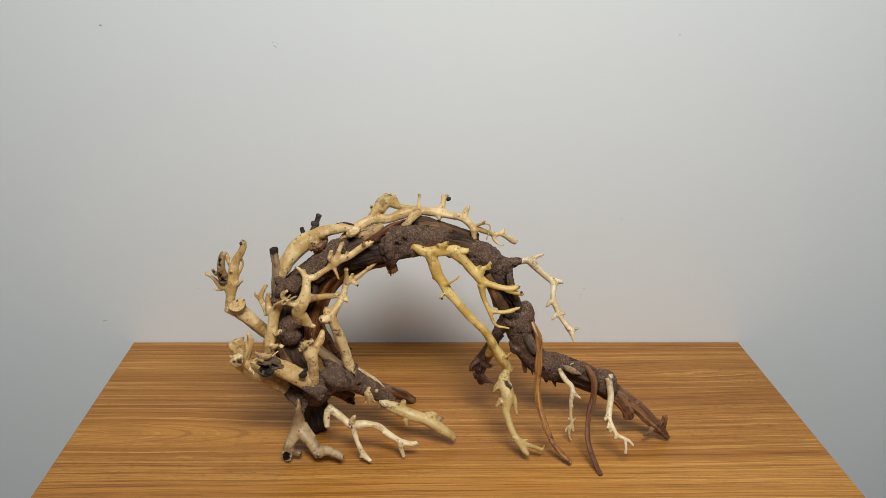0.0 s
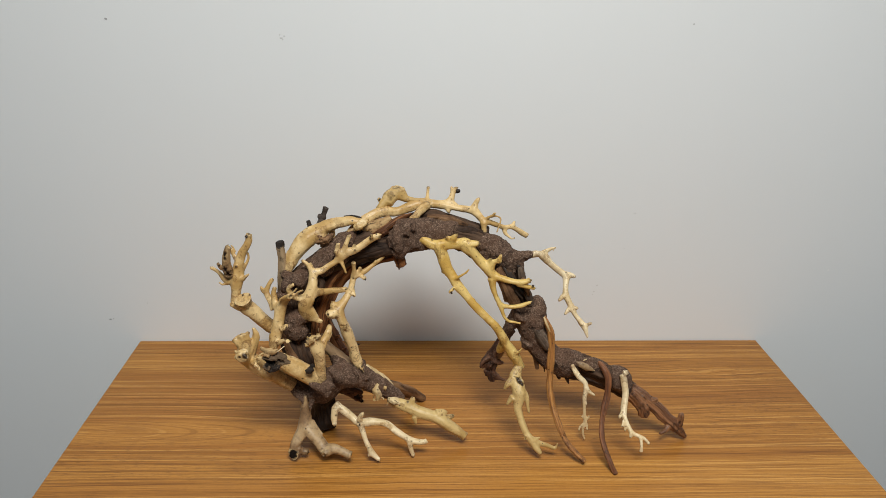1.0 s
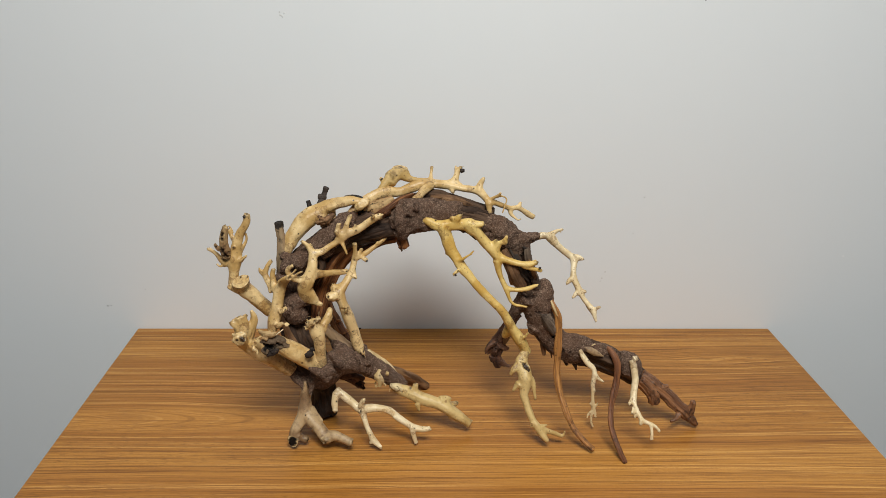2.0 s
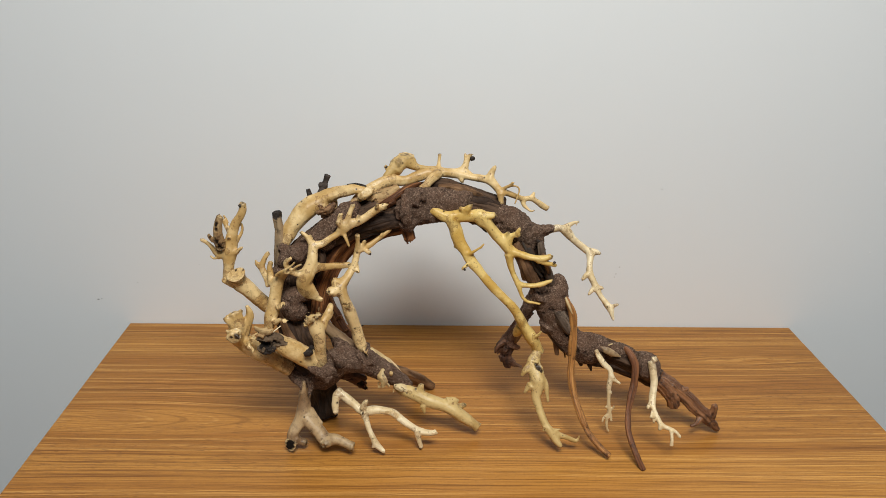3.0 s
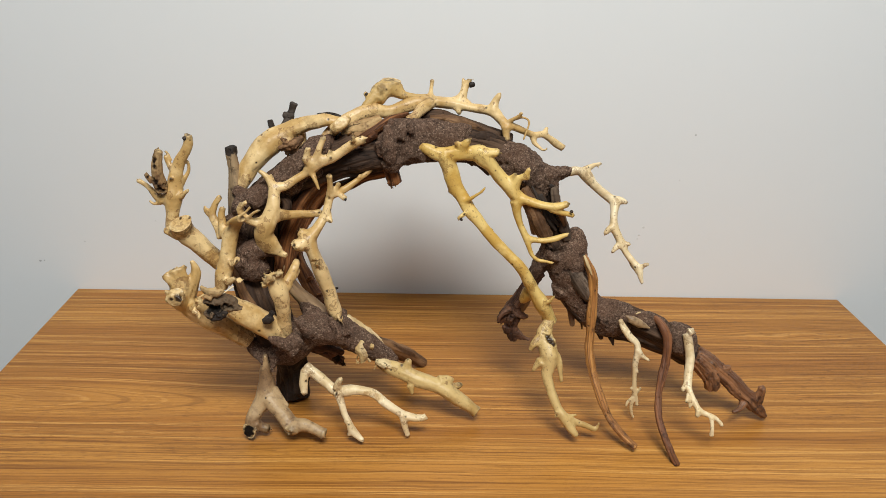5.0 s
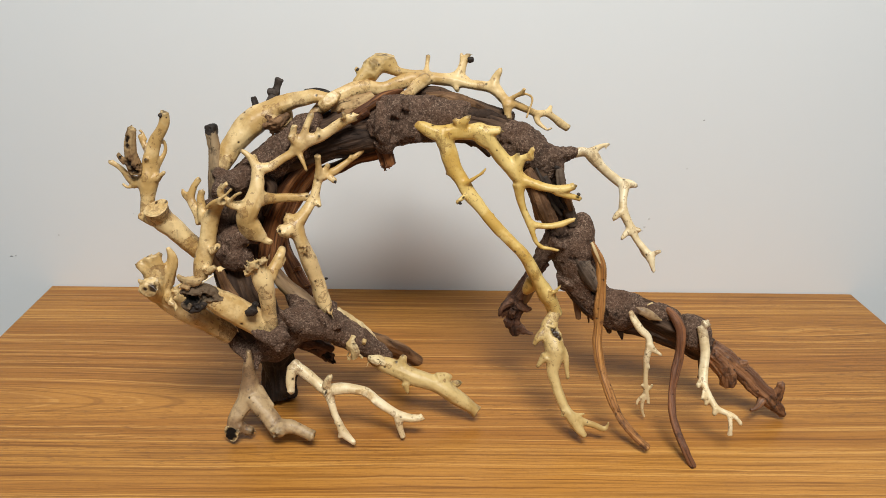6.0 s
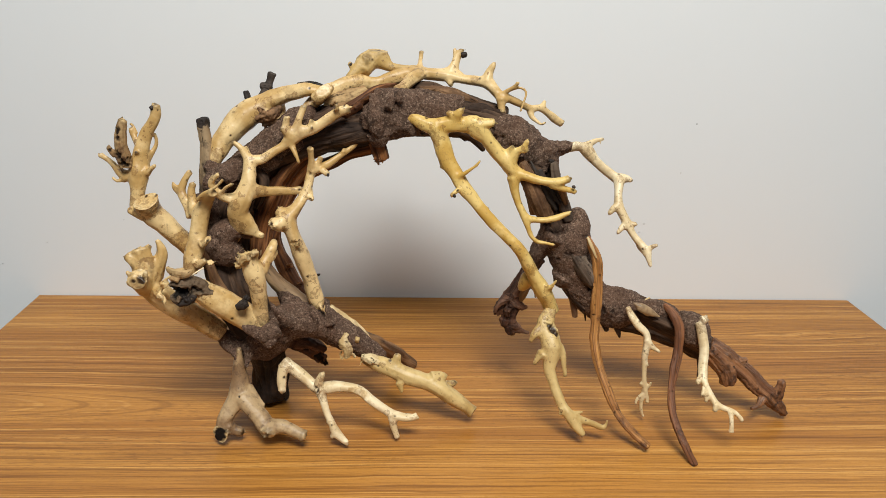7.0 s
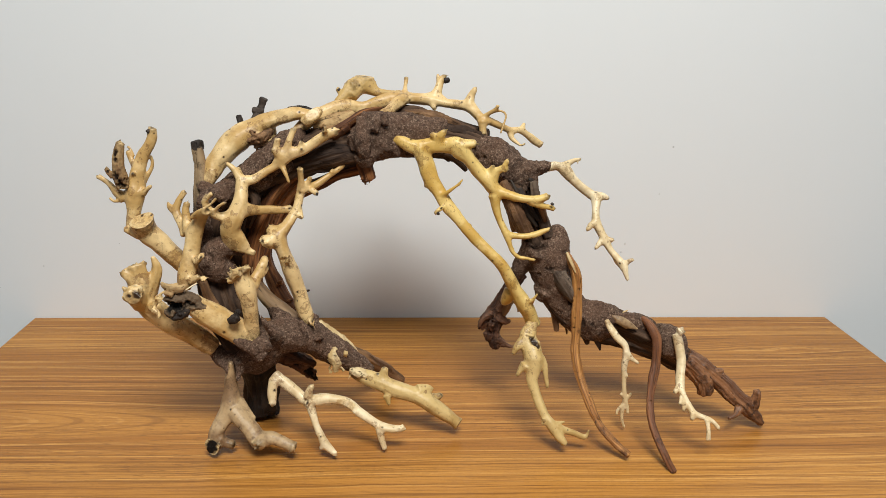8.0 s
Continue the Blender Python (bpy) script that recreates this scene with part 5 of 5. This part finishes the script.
w.stain((-16, -27, 58, 3.0), (-50, -28, 50, 2.4), (12, -30, 34, 3.0))
w.fray(-28, -43, 9, 2.3, 3, 0.7, -0.3, -0.2)
w.done()
w = Limb("pale_root", OCHREPALE, ease=45, buds=0.3, aged=0.9)
w.run((-14, 33, 64, 5.89), (-1, 24, 62, 8.54), (16, 17, 58, 9.38), (34, 11, 53, 9.06), (52, 8, 48, 9.05), (67, 5, 41, 9.66), (81, 3, 31, 8.38), (93, 2, 22, 7.63), (103, 1, 14, 6.46))
w.run((20, 17, 65, 5.2), (22, 18, 74, 3.11))
w.run((58, 8, 52, 6.37), (67, 11, 53, 4.9), (72, 12, 50, 3.73))
w.run((71, 19, 36, 5.3), (79, 22, 36, 3.86), (83, 23, 38, 3.07))
w.run((24, 6, 48, 3.99), (27, 2, 39, 1.63))
w.stain((-6, 5, 74, 9.3), (4, 2, 69, 5.8))
w.pit((15, -5, 61, 1.2), (20, -5, 60, 1.2), (69, -8, 41, 1.2))
w.cut(101, -4, 16, 7.7, 0.75, -0.4, -0.35)
w.done()
w = Limb("root_fleck", CUTWOOD, sub=True, grit=0.3, chip=0.9, ease=10, voxel=0.7)
w.run((-31, 21, 99, 3.4), (-34, 20, 90, 5.8), (-30, 20, 79, 6.2), (-31, 19, 70, 3.8))
w.run((-39, 21, 85, 2.35), (-35, 20, 81, 2.95))
w.run((-26, 20, 75, 2.37), (-23, 22, 69, 1.78))
w.run((-36, 20, 70, 1.78), (-39, 18, 68, 0.89))
w.fray(-35, 20, 72, 5, 8, -0.2, -0.5, -0.8)
w.done()
w = Limb("root_fleck", CUTWOOD, sub=True, grit=0.3, chip=0.6, ease=4, voxel=0.7)
w.run((-22, 20, 91, 3.52), (-18, 20, 90, 3.82))
w.done()
w = Limb("root_fleck", CUTWOOD, sub=True, grit=0.3, chip=0.9, ease=8, voxel=0.7)
w.run((-16, 23, 70, 3.4), (-6, 20, 68, 6.0), (3, 18, 64, 3.8))
w.fray(-14, 18, 66, 4.5, 7, -0.8, -0.5, -0.2)
w.run((-3, 21, 70, 2.97), (2, 21, 69, 1.79))
w.done()
w = Limb("peeled_strip", CUTWOOD, sub=True, chip=0.8, voxel=0.7)
w.run((-48, 34, 122, 2.2), (-35, 37, 108, 4.2), (-20, 39, 93, 4.4), (-8, 38, 80, 2.6))
w.done()
w = Limb("forked_branch", YELLOW, label="yellow peeled forked branch", ease=80, buds=0.25, aged=0.9)
w.run((27, 68, 315, 3.4), (38, 64, 313, 5.4), (49, 61, 308, 6.9), (60, 60, 307, 8.15), (71, 60, 310, 7.86), (85, 60, 309, 7.32), (96, 58, 311, 7.86), (104, 57, 304, 7.87), (112, 56, 293, 7.64), (121, 55, 282, 7.4), (129, 53, 274, 7.7), (138, 51, 264, 7.72), (149, 48, 261, 5.64), (160, 45, 258, 5.07), (174, 41, 257, 4.49), (185, 39, 259, 4.48), (191, 38, 262, 3.63))
w.run((59, 60, 308, 7.87), (63, 59, 295, 7.64), (67, 57, 281, 7.96), (71, 55, 272, 7.7), (79, 52, 261, 7.15), (87, 48, 248, 6.9), (96, 45, 239, 6.62), (106, 41, 227, 6.53), (118, 38, 214, 6.37), (133, 32, 201, 6.38), (146, 28, 188, 6.57), (155, 28, 172, 7.32), (164, 28, 157, 7.96), (172, 28, 144, 8.3), (178, 31, 133, 7.8), (184, 34, 119, 7.29))
w.web((58, 60, 308, 6.63), (60, 60, 301, 8.31), (64, 59, 291, 6.68))
w.web((93, 60, 310, 6.63), (97, 59, 305, 7.75), (107, 57, 297, 6.66))
w.web((64, 60, 309, 6.62), (72, 60, 308, 7.18), (83, 60, 308, 6.08))
w.run((78, 60, 313, 5.37), (79, 55, 321, 4.22), (84, 54, 325, 2.58))
w.run((74, 60, 315, 3.72), (72, 55, 320, 3.14), (69, 55, 322, 2.04))
w.run((97, 59, 310, 6.49), (106, 54, 312, 4.5), (115, 52, 313, 3.5))
w.run((134, 51, 276, 4.88), (139, 49, 286, 3.74), (144, 47, 289, 3.45), (148, 46, 297, 2.33))
w.run((142, 48, 288, 3.45), (149, 47, 287, 2.35))
w.run((129, 54, 283, 3.21), (134, 48, 291, 1.79))
w.run((137, 50, 259, 6.33), (138, 48, 250, 4.94), (141, 47, 238, 3.99), (146, 45, 227, 4.01), (151, 43, 219, 4.19), (160, 42, 217, 3.45), (172, 41, 217, 3.68), (183, 40, 220, 3.67), (190, 39, 224, 2.86), (195, 38, 226, 2.01))
w.run((150, 43, 220, 3.85), (153, 40, 211, 2.88), (157, 38, 201, 2.6), (164, 37, 195, 2.55), (173, 36, 194, 2.04), (181, 35, 192, 1.46))
w.run((174, 41, 255, 3.77), (185, 40, 251, 3.38), (194, 40, 249, 3.11), (199, 40, 247, 2.55))
w.run((83, 46, 260, 2.65), (87, 43, 264, 2.25), (93, 41, 269, 1.85), (99, 39, 274, 1.4))
w.run((97, 40, 272, 1.4), (102, 39, 279, 1.18))
w.run((82, 39, 249, 2.64), (77, 36, 246, 2.3), (74, 35, 243, 2.08))
w.run((68, 56, 277, 4.89), (67, 54, 266, 3.79))
w.run((158, 38, 155, 6.3), (154, 42, 145, 5.47), (151, 44, 139, 3.42))
w.run((174, 22, 149, 2.74), (179, 18, 155, 1.75), (182, 16, 161, 1.39))
w.stain((31, 52, 314, 5.5), (43, 48, 309, 3.8), (54, 48, 307, 3.3), (157, 14, 170, 5.7), (177, 16, 147, 5.8))
w.pit((69, 39, 271, 2.8), (72, 42, 283, 1.7), (157, 14, 169, 2.3), (54, 47, 306, 1.4), (50, 47, 310, 1.1), (81, 34, 249, 1.7))
w.fray(177, 20, 152, 5.8, 6, 0.4, -0.4, 0.7)
w.fray(102, 38, 277, 1.7, 3, 0.6, 0, 0.7)
w.done()
w = Limb("knot", CHARRED, label="small black knot", sub=True)
w.run((78, 34, 244, 2.26), (76, 33, 243, 2.01))
w.done()
w = Limb("knot", CHARRED, label="small black knot", sub=True)
w.run((195, 36, 253, 2.02), (196, 35, 255, 2.01))
w.done()
w = Limb("claw_branch", OCHREPALE, ease=45, buds=0.3, aged=0.9)
w.run((183, 30, 123, 5.76), (179, 24, 118, 7.5), (176, 18, 110, 9.81), (179, 11, 100, 10.1), (181, 4, 91, 10.3), (180, -1, 79, 8.3), (179, -6, 70, 6.25), (182, -11, 60, 5.54), (186, -17, 50, 5.24), (191, -23, 39, 5.24), (196, -27, 33, 5.92), (202, -31, 25, 5.92), (206, -35, 20, 4.81), (212, -39, 14, 2.62))
w.run((173, 15, 108, 6.29), (164, 10, 104, 4.21), (159, 8, 96, 1.78))
w.run((187, 4, 91, 5.67), (192, 1, 85, 3.64), (194, -2, 74, 2.66), (196, -4, 62, 1.79))
w.run((184, 10, 109, 2.76), (188, 9, 99, 1.78))
w.run((171, 0, 87, 5.08), (166, -1, 81, 3.11), (163, -2, 75, 1.78))
w.run((202, -29, 29, 5.06), (211, -30, 26, 3.5), (223, -31, 22, 2.92), (233, -32, 18, 2.64), (236, -32, 22, 1.59), (237, -32, 27, 1.24))
w.run((197, -27, 32, 2.74), (205, -28, 34, 1.53), (212, -28, 34, 1.18))
w.run((190, -27, 38, 2.74), (189, -28, 31, 1.76))
w.stain((172, 15, 125, 5.8))
w.pit((189, -28, 35, 1.7), (171, 12, 127, 3.5), (173, 10, 124, 4.6), (177, 8, 120, 4.6), (180, 6, 115, 4.6), (182, 6, 110, 4.1), (185, 6, 105, 2.9))
w.done()
w = Limb("vine", VINE, label="thin reddish-brown hanging root", furrow=1.0, voxel=0.6, chip=0.25, grit=0.15)
w.run((218, 50, 195, 3.07), (222, 45, 188, 4.64), (228, 40, 174, 4.99), (230, 36, 154, 5.02), (230, 31, 130, 5.06), (230, 25, 106, 4.97), (229, 18, 90, 4.78), (232, 5, 70, 4.7), (238, -10, 53, 4.42), (248, -26, 32, 4.09), (262, -40, 18, 4.06), (276, -50, 8, 3.69))
w.done()
w = Limb("vine", VINEDARK, label="thin reddish-brown hanging root", furrow=1.0, voxel=0.6, chip=0.25, grit=0.15)
w.run((305, 37, 124, 2.85), (310, 28, 121, 4.01), (316, 20, 111, 4.71), (317, 14, 100, 4.7), (315, 7, 83, 4.58), (310, -3, 69, 4.32), (305, -16, 53, 3.76), (303, -32, 37, 3.72), (306, -47, 24, 3.85), (312, -60, 11, 3.81), (318, -69, 0, 3.34))
w.done()
w = Limb("vine_end", CUTWOOD, sub=True, voxel=0.6, furrow=0.5)
w.run((217, 45, 198, 1.18), (219, 40, 193, 1.93), (222, 37, 187, 1.92), (226, 35, 178, 1.07))
w.done()
w = Limb("hanging_twig", IVORY, label="thin cream peeled twig", buds=0.8, aged=0.9)
w.run((339, 20, 113, 5.18), (341, 15, 103, 5.53), (343, 8, 89, 5.05), (341, 0, 77, 4.44), (338, -10, 68, 4.88), (338, -19, 62, 3.5), (341, -29, 55, 3.19), (345, -37, 49, 3.45), (352, -41, 47, 2.87), (359, -44, 46, 2.58), (364, -47, 43, 2.35), (368, -48, 38, 2.01))
w.run((339, 17, 117, 3.97), (345, 18, 118, 2.68))
w.run((336, -12, 67, 3.35), (329, -20, 64, 2.05))
w.run((335, -24, 62, 2.04), (331, -32, 56, 1.74))
w.run((344, -38, 50, 3.27), (342, -41, 44, 2.31))
w.run((356, -45, 46, 2.35), (357, -49, 39, 2.12), (357, -53, 27, 2.12))
w.run((335, -29, 59, 2.03), (336, -32, 49, 1.46))
w.done()
w = Limb("hanging_twig", IVORY, label="thin cream peeled twig", buds=0.8, aged=0.9)
w.run((261, 24, 128, 2.79), (266, 20, 119, 3.85), (273, 16, 110, 4.09), (281, 14, 103, 4.09), (283, 12, 92, 3.81), (282, 11, 79, 3.53), (283, 10, 64, 2.96), (284, 8, 51, 2.73), (286, 8, 37, 2.75), (284, 7, 25, 2.16), (285, 6, 13, 1.86), (288, 6, 6, 1.38))
w.run((282, 12, 97, 3.39), (288, 10, 89, 2.69), (296, 9, 84, 1.51))
w.run((285, 8, 47, 2.14), (289, 7, 41, 1.54), (291, 5, 49, 1.29))
w.run((286, 7, 39, 2.14), (289, 6, 31, 1.85), (290, 5, 24, 1.49))
w.run((286, 8, 41, 1.84), (280, 7, 47, 1.29))
w.run((285, 7, 34, 1.85), (279, 7, 27, 1.55), (278, 6, 21, 1.19))
w.run((283, 11, 74, 2.11), (285, 9, 67, 1.52))
w.done()
w = Limb("splinter", GREYWOOD, sub=True, ease=20)
w.run((267, 26, 132, 1.02), (276, 25, 128, 4.07), (286, 25, 122, 4.08), (298, 26, 116, 1.03))
w.run((272, 24, 127, 2.54), (285, 24, 119, 2.04))
w.done()
w = Limb("splinter", CUTWOOD, sub=True)
w.run((275, 16, 140, 1.07), (281, 16, 143, 1.07))
w.done()
w = Limb("star_twig", IVORY, ease=80, buds=0.3, aged=0.9)
w.run((194, 82, 282, 5.08), (209, 84, 284, 5.38), (220, 85, 275, 5.71), (235, 84, 262, 4.92), (249, 80, 252, 5.52), (252, 74, 249, 5.72), (250, 66, 239, 4.41), (250, 60, 229, 4.86), (254, 55, 219, 5.09), (259, 50, 210, 5.09), (264, 45, 201, 3.8), (273, 39, 191, 4.03), (278, 34, 185, 4.25), (279, 31, 179, 3.04), (282, 29, 172, 1.48))
w.web((248, 81, 254, 4.13), (252, 77, 250, 5.3), (250, 68, 243, 3.51))
w.web((254, 55, 220, 3.49), (259, 51, 211, 4.94), (263, 47, 204, 3.49))
w.web((211, 85, 281, 4.09), (218, 86, 280, 5.26), (227, 86, 270, 4.12))
w.run((211, 85, 283, 3.93), (222, 90, 286, 3.49), (229, 92, 289, 2.38), (235, 93, 290, 1.62))
w.run((253, 79, 251, 5.16), (260, 76, 252, 3.85), (266, 75, 250, 1.79))
w.run((249, 58, 227, 3.93), (244, 57, 225, 3.23), (240, 55, 220, 2.06))
w.run((259, 50, 210, 3.93), (253, 48, 208, 3.1), (248, 45, 202, 1.77))
w.run((261, 50, 211, 2.76), (267, 46, 212, 1.76))
w.run((268, 44, 197, 2.36), (271, 42, 188, 2.07), (276, 33, 183, 1.71))
w.run((278, 35, 188, 2.75), (283, 33, 193, 2.04), (286, 32, 194, 1.46))
w.stain((203, 76, 284, 5.8), (214, 78, 284, 5.8), (219, 78, 280, 4.1), (253, 70, 253, 2.9))
w.fray(284, 32, 193, 2.9, 7, 0.8, -0.2, 0.5)
w.fray(281, 30, 175, 2.9, 6, 0.2, -0.3, -0.9)
w.fray(234, 93, 288, 3, 5, 0.7, 0, 0.6)
w.done()
w = Limb("groove", CHARRED, sub=True, furrow=0.8)
w.run((154, 58, 274, 1.54), (161, 54, 261, 2.57), (171, 52, 241, 3.1), (184, 54, 224, 2.09))
w.run((164, 56, 266, 2.05), (175, 54, 246, 2.59), (187, 54, 230, 2.09))
w.done()
w = Limb("inner_strip", BROWNWOOD, furrow=0.8)
w.run((151, 56, 248, 3.45), (158, 52, 236, 4.61), (165, 52, 221, 4.64))
w.run((181, 52, 257, 3.42), (188, 52, 244, 3.45), (194, 54, 230, 2.9))
w.done()
w = Limb("groove", CHARRED, sub=True, furrow=0.6)
w.run((218, 50, 197, 2.64), (216, 48, 190, 2.65))
w.done()
w = Limb("groove", CHARRED, sub=True)
w.run((174, 62, 274, 2.06), (179, 62, 272, 2.07))
w.done()
w = Limb("arch_bark", WEATHERED, furrow=1.2)
w.run((73, 86, 296, 5.03), (89, 85, 294, 4.75), (99, 84, 288, 4.18), (109, 82, 278, 2.46))
w.run((86, 85, 294, 3.31), (91, 85, 288, 2.16))
w.done()
w = Limb("arch_bark", WEATHERED, furrow=2.2, chip=1, grit=0.5)
w.run((79, 90, 316, 8.09), (99, 88, 316, 9.24), (117, 88, 312, 8.11), (134, 90, 306, 4.66))
w.done()
w = Limb("arch_bark", BROWNWOOD, furrow=1.2, chip=0.8)
w.run((42, 100, 337, 2.89), (64, 94, 336, 4.6), (84, 94, 331, 4.61), (102, 96, 324, 2.32))
w.run((58, 90, 335, 2.29), (69, 88, 331, 2.29))
w.done()
w = Limb("groove", CHARRED, sub=True)
w.run((44, 68, 297, 1.53), (69, 68, 311, 1.52), (74, 68, 312, 1.01))
w.done()
w = Limb("column_bark", WEATHERED, furrow=1.2)
w.run((-118, 44, 265, 4.41), (-110, 44, 254, 5), (-115, 42, 237, 4.47), (-120, 42, 225, 2.81))
w.done()
w = Limb("column_bark", BROWNWOOD, furrow=1)
w.run((-162, 16, 175, 4.44), (-157, 16, 156, 5.61), (-146, 10, 138, 5.06))
w.run((-166, 22, 190, 3.33), (-164, 18, 174, 4.45))
w.done()
w = Limb("bark_slab", GREYSLAB, furrow=1.0, grit=0.4, voxel=0.9, ease=20)
w.run((200, 52, 182, 3.56), (208, 47, 173, 7.7), (218, 43, 160, 8.9), (226, 42, 148, 7.15), (230, 44, 139, 3))
w.run((214, 46, 175, 4.14), (224, 43, 159, 4.16))
w.done()
w = Limb("bark_crust", CRUST, label="granular grey-brown bark crust", chip=0.7, voxel=0.8, grit=0.5, ease=20)
w.run((-83, -12, 126, 6.62), (-90, -16, 135, 4.91), (-95, -20, 145, 3.24), (-99, -20, 154, 1.61))
w.run((-100, -18, 109, 6.62), (-109, -22, 119, 5.45), (-118, -25, 125, 3.79), (-126, -26, 129, 1.62))
w.run((-95, -14, 122, 7.71), (-105, -20, 119, 6.56))
w.done()
w = Limb("bark_crust", CRUST, label="granular grey-brown bark crust", chip=0.7, voxel=0.8, grit=0.5, ease=20)
w.run((-60, 12, 114, 6.88), (-62, 10, 125, 4.55), (-65, 12, 133, 1.7))
w.run((-47, 14, 113, 5.76), (-49, 14, 123, 3.44), (-50, 16, 129, 1.72))
w.done()
w = Limb("bark_crust", CRUST, label="granular grey-brown bark crust", chip=0.7, voxel=0.8, grit=0.5, ease=20)
w.run((-147, 0, 93, 5.68), (-139, -6, 90, 4.52), (-138, -10, 83, 2.25))
w.run((-126, -4, 93, 5.65), (-127, -8, 84, 3.95), (-129, -10, 76, 1.7))
w.done()
w = Limb("bark_crust", CRUST, label="granular grey-brown bark crust", chip=0.35, voxel=0.9, grit=0.9, ease=30)
w.run((-3, 62, 337, 4.34), (-1, 57, 326, 8.14), (-1, 55, 312, 9.27), (1, 58, 297, 7.18), (5, 62, 286, 3.91))
w.run((-11, 62, 319, 4.93), (-8, 62, 303, 4.42))
w.run((15, 60, 334, 3.8), (11, 56, 324, 4.88))
w.run((21, 62, 339, 2.72), (23, 58, 330, 2.71))
w.done()
w = Limb("bark_patch", BROWNWOOD, label="brown bark left on the peeled branch", voxel=0.6, grit=0.5, chip=1.6, ease=6)
w.run((-116, 58, 310, 3.26), (-108, 56, 314, 4.88), (-100, 58, 317, 4.34), (-95, 64, 321, 2.73))
w.run((-112, 60, 306, 2.19), (-105, 60, 307, 2.73), (-99, 60, 311, 2.18))
w.run((-109, 55, 320, 2.7), (-114, 57, 323, 1.62))
w.run((-108, 60, 307, 1.64), (-109, 60, 300, 0.82))
w.run((-101, 60, 311, 1.64), (-99, 60, 305, 0.82))
w.done()
w = Limb("split_wood", BROWNWOOD, label="bare split wood of the trunk", voxel=0.8, furrow=1.6, chip=0.5, ease=10)
w.run((146, 56, 273, 5.07), (154, 53, 254, 7.93), (164, 52, 234, 8.59), (174, 54, 215, 7.54))
w.run((145, 58, 264, 3.4), (155, 58, 241, 4.02), (163, 58, 218, 4.65))
w.done()
w = Limb("split_wood", GREYSLAB, label="bare split wood of the trunk", voxel=0.8, furrow=1.4, chip=0.4, ease=10)
w.run((179, 64, 271, 4.56), (182, 62, 256, 5.16), (188, 62, 240, 5.21), (194, 60, 223, 5.83), (198, 58, 211, 4.68))
w.done()
w = Limb("knot", CHARRED, label="black rotten knot", voxel=0.7, grit=0.5, chip=1.2, ease=6)
w.run((-128, -30, 151, 2.64), (-123, -30, 154, 4.75), (-119, -28, 156, 4.23))
w.run((-120, -28, 163, 2.63), (-118, -28, 159, 3.7))
w.done()
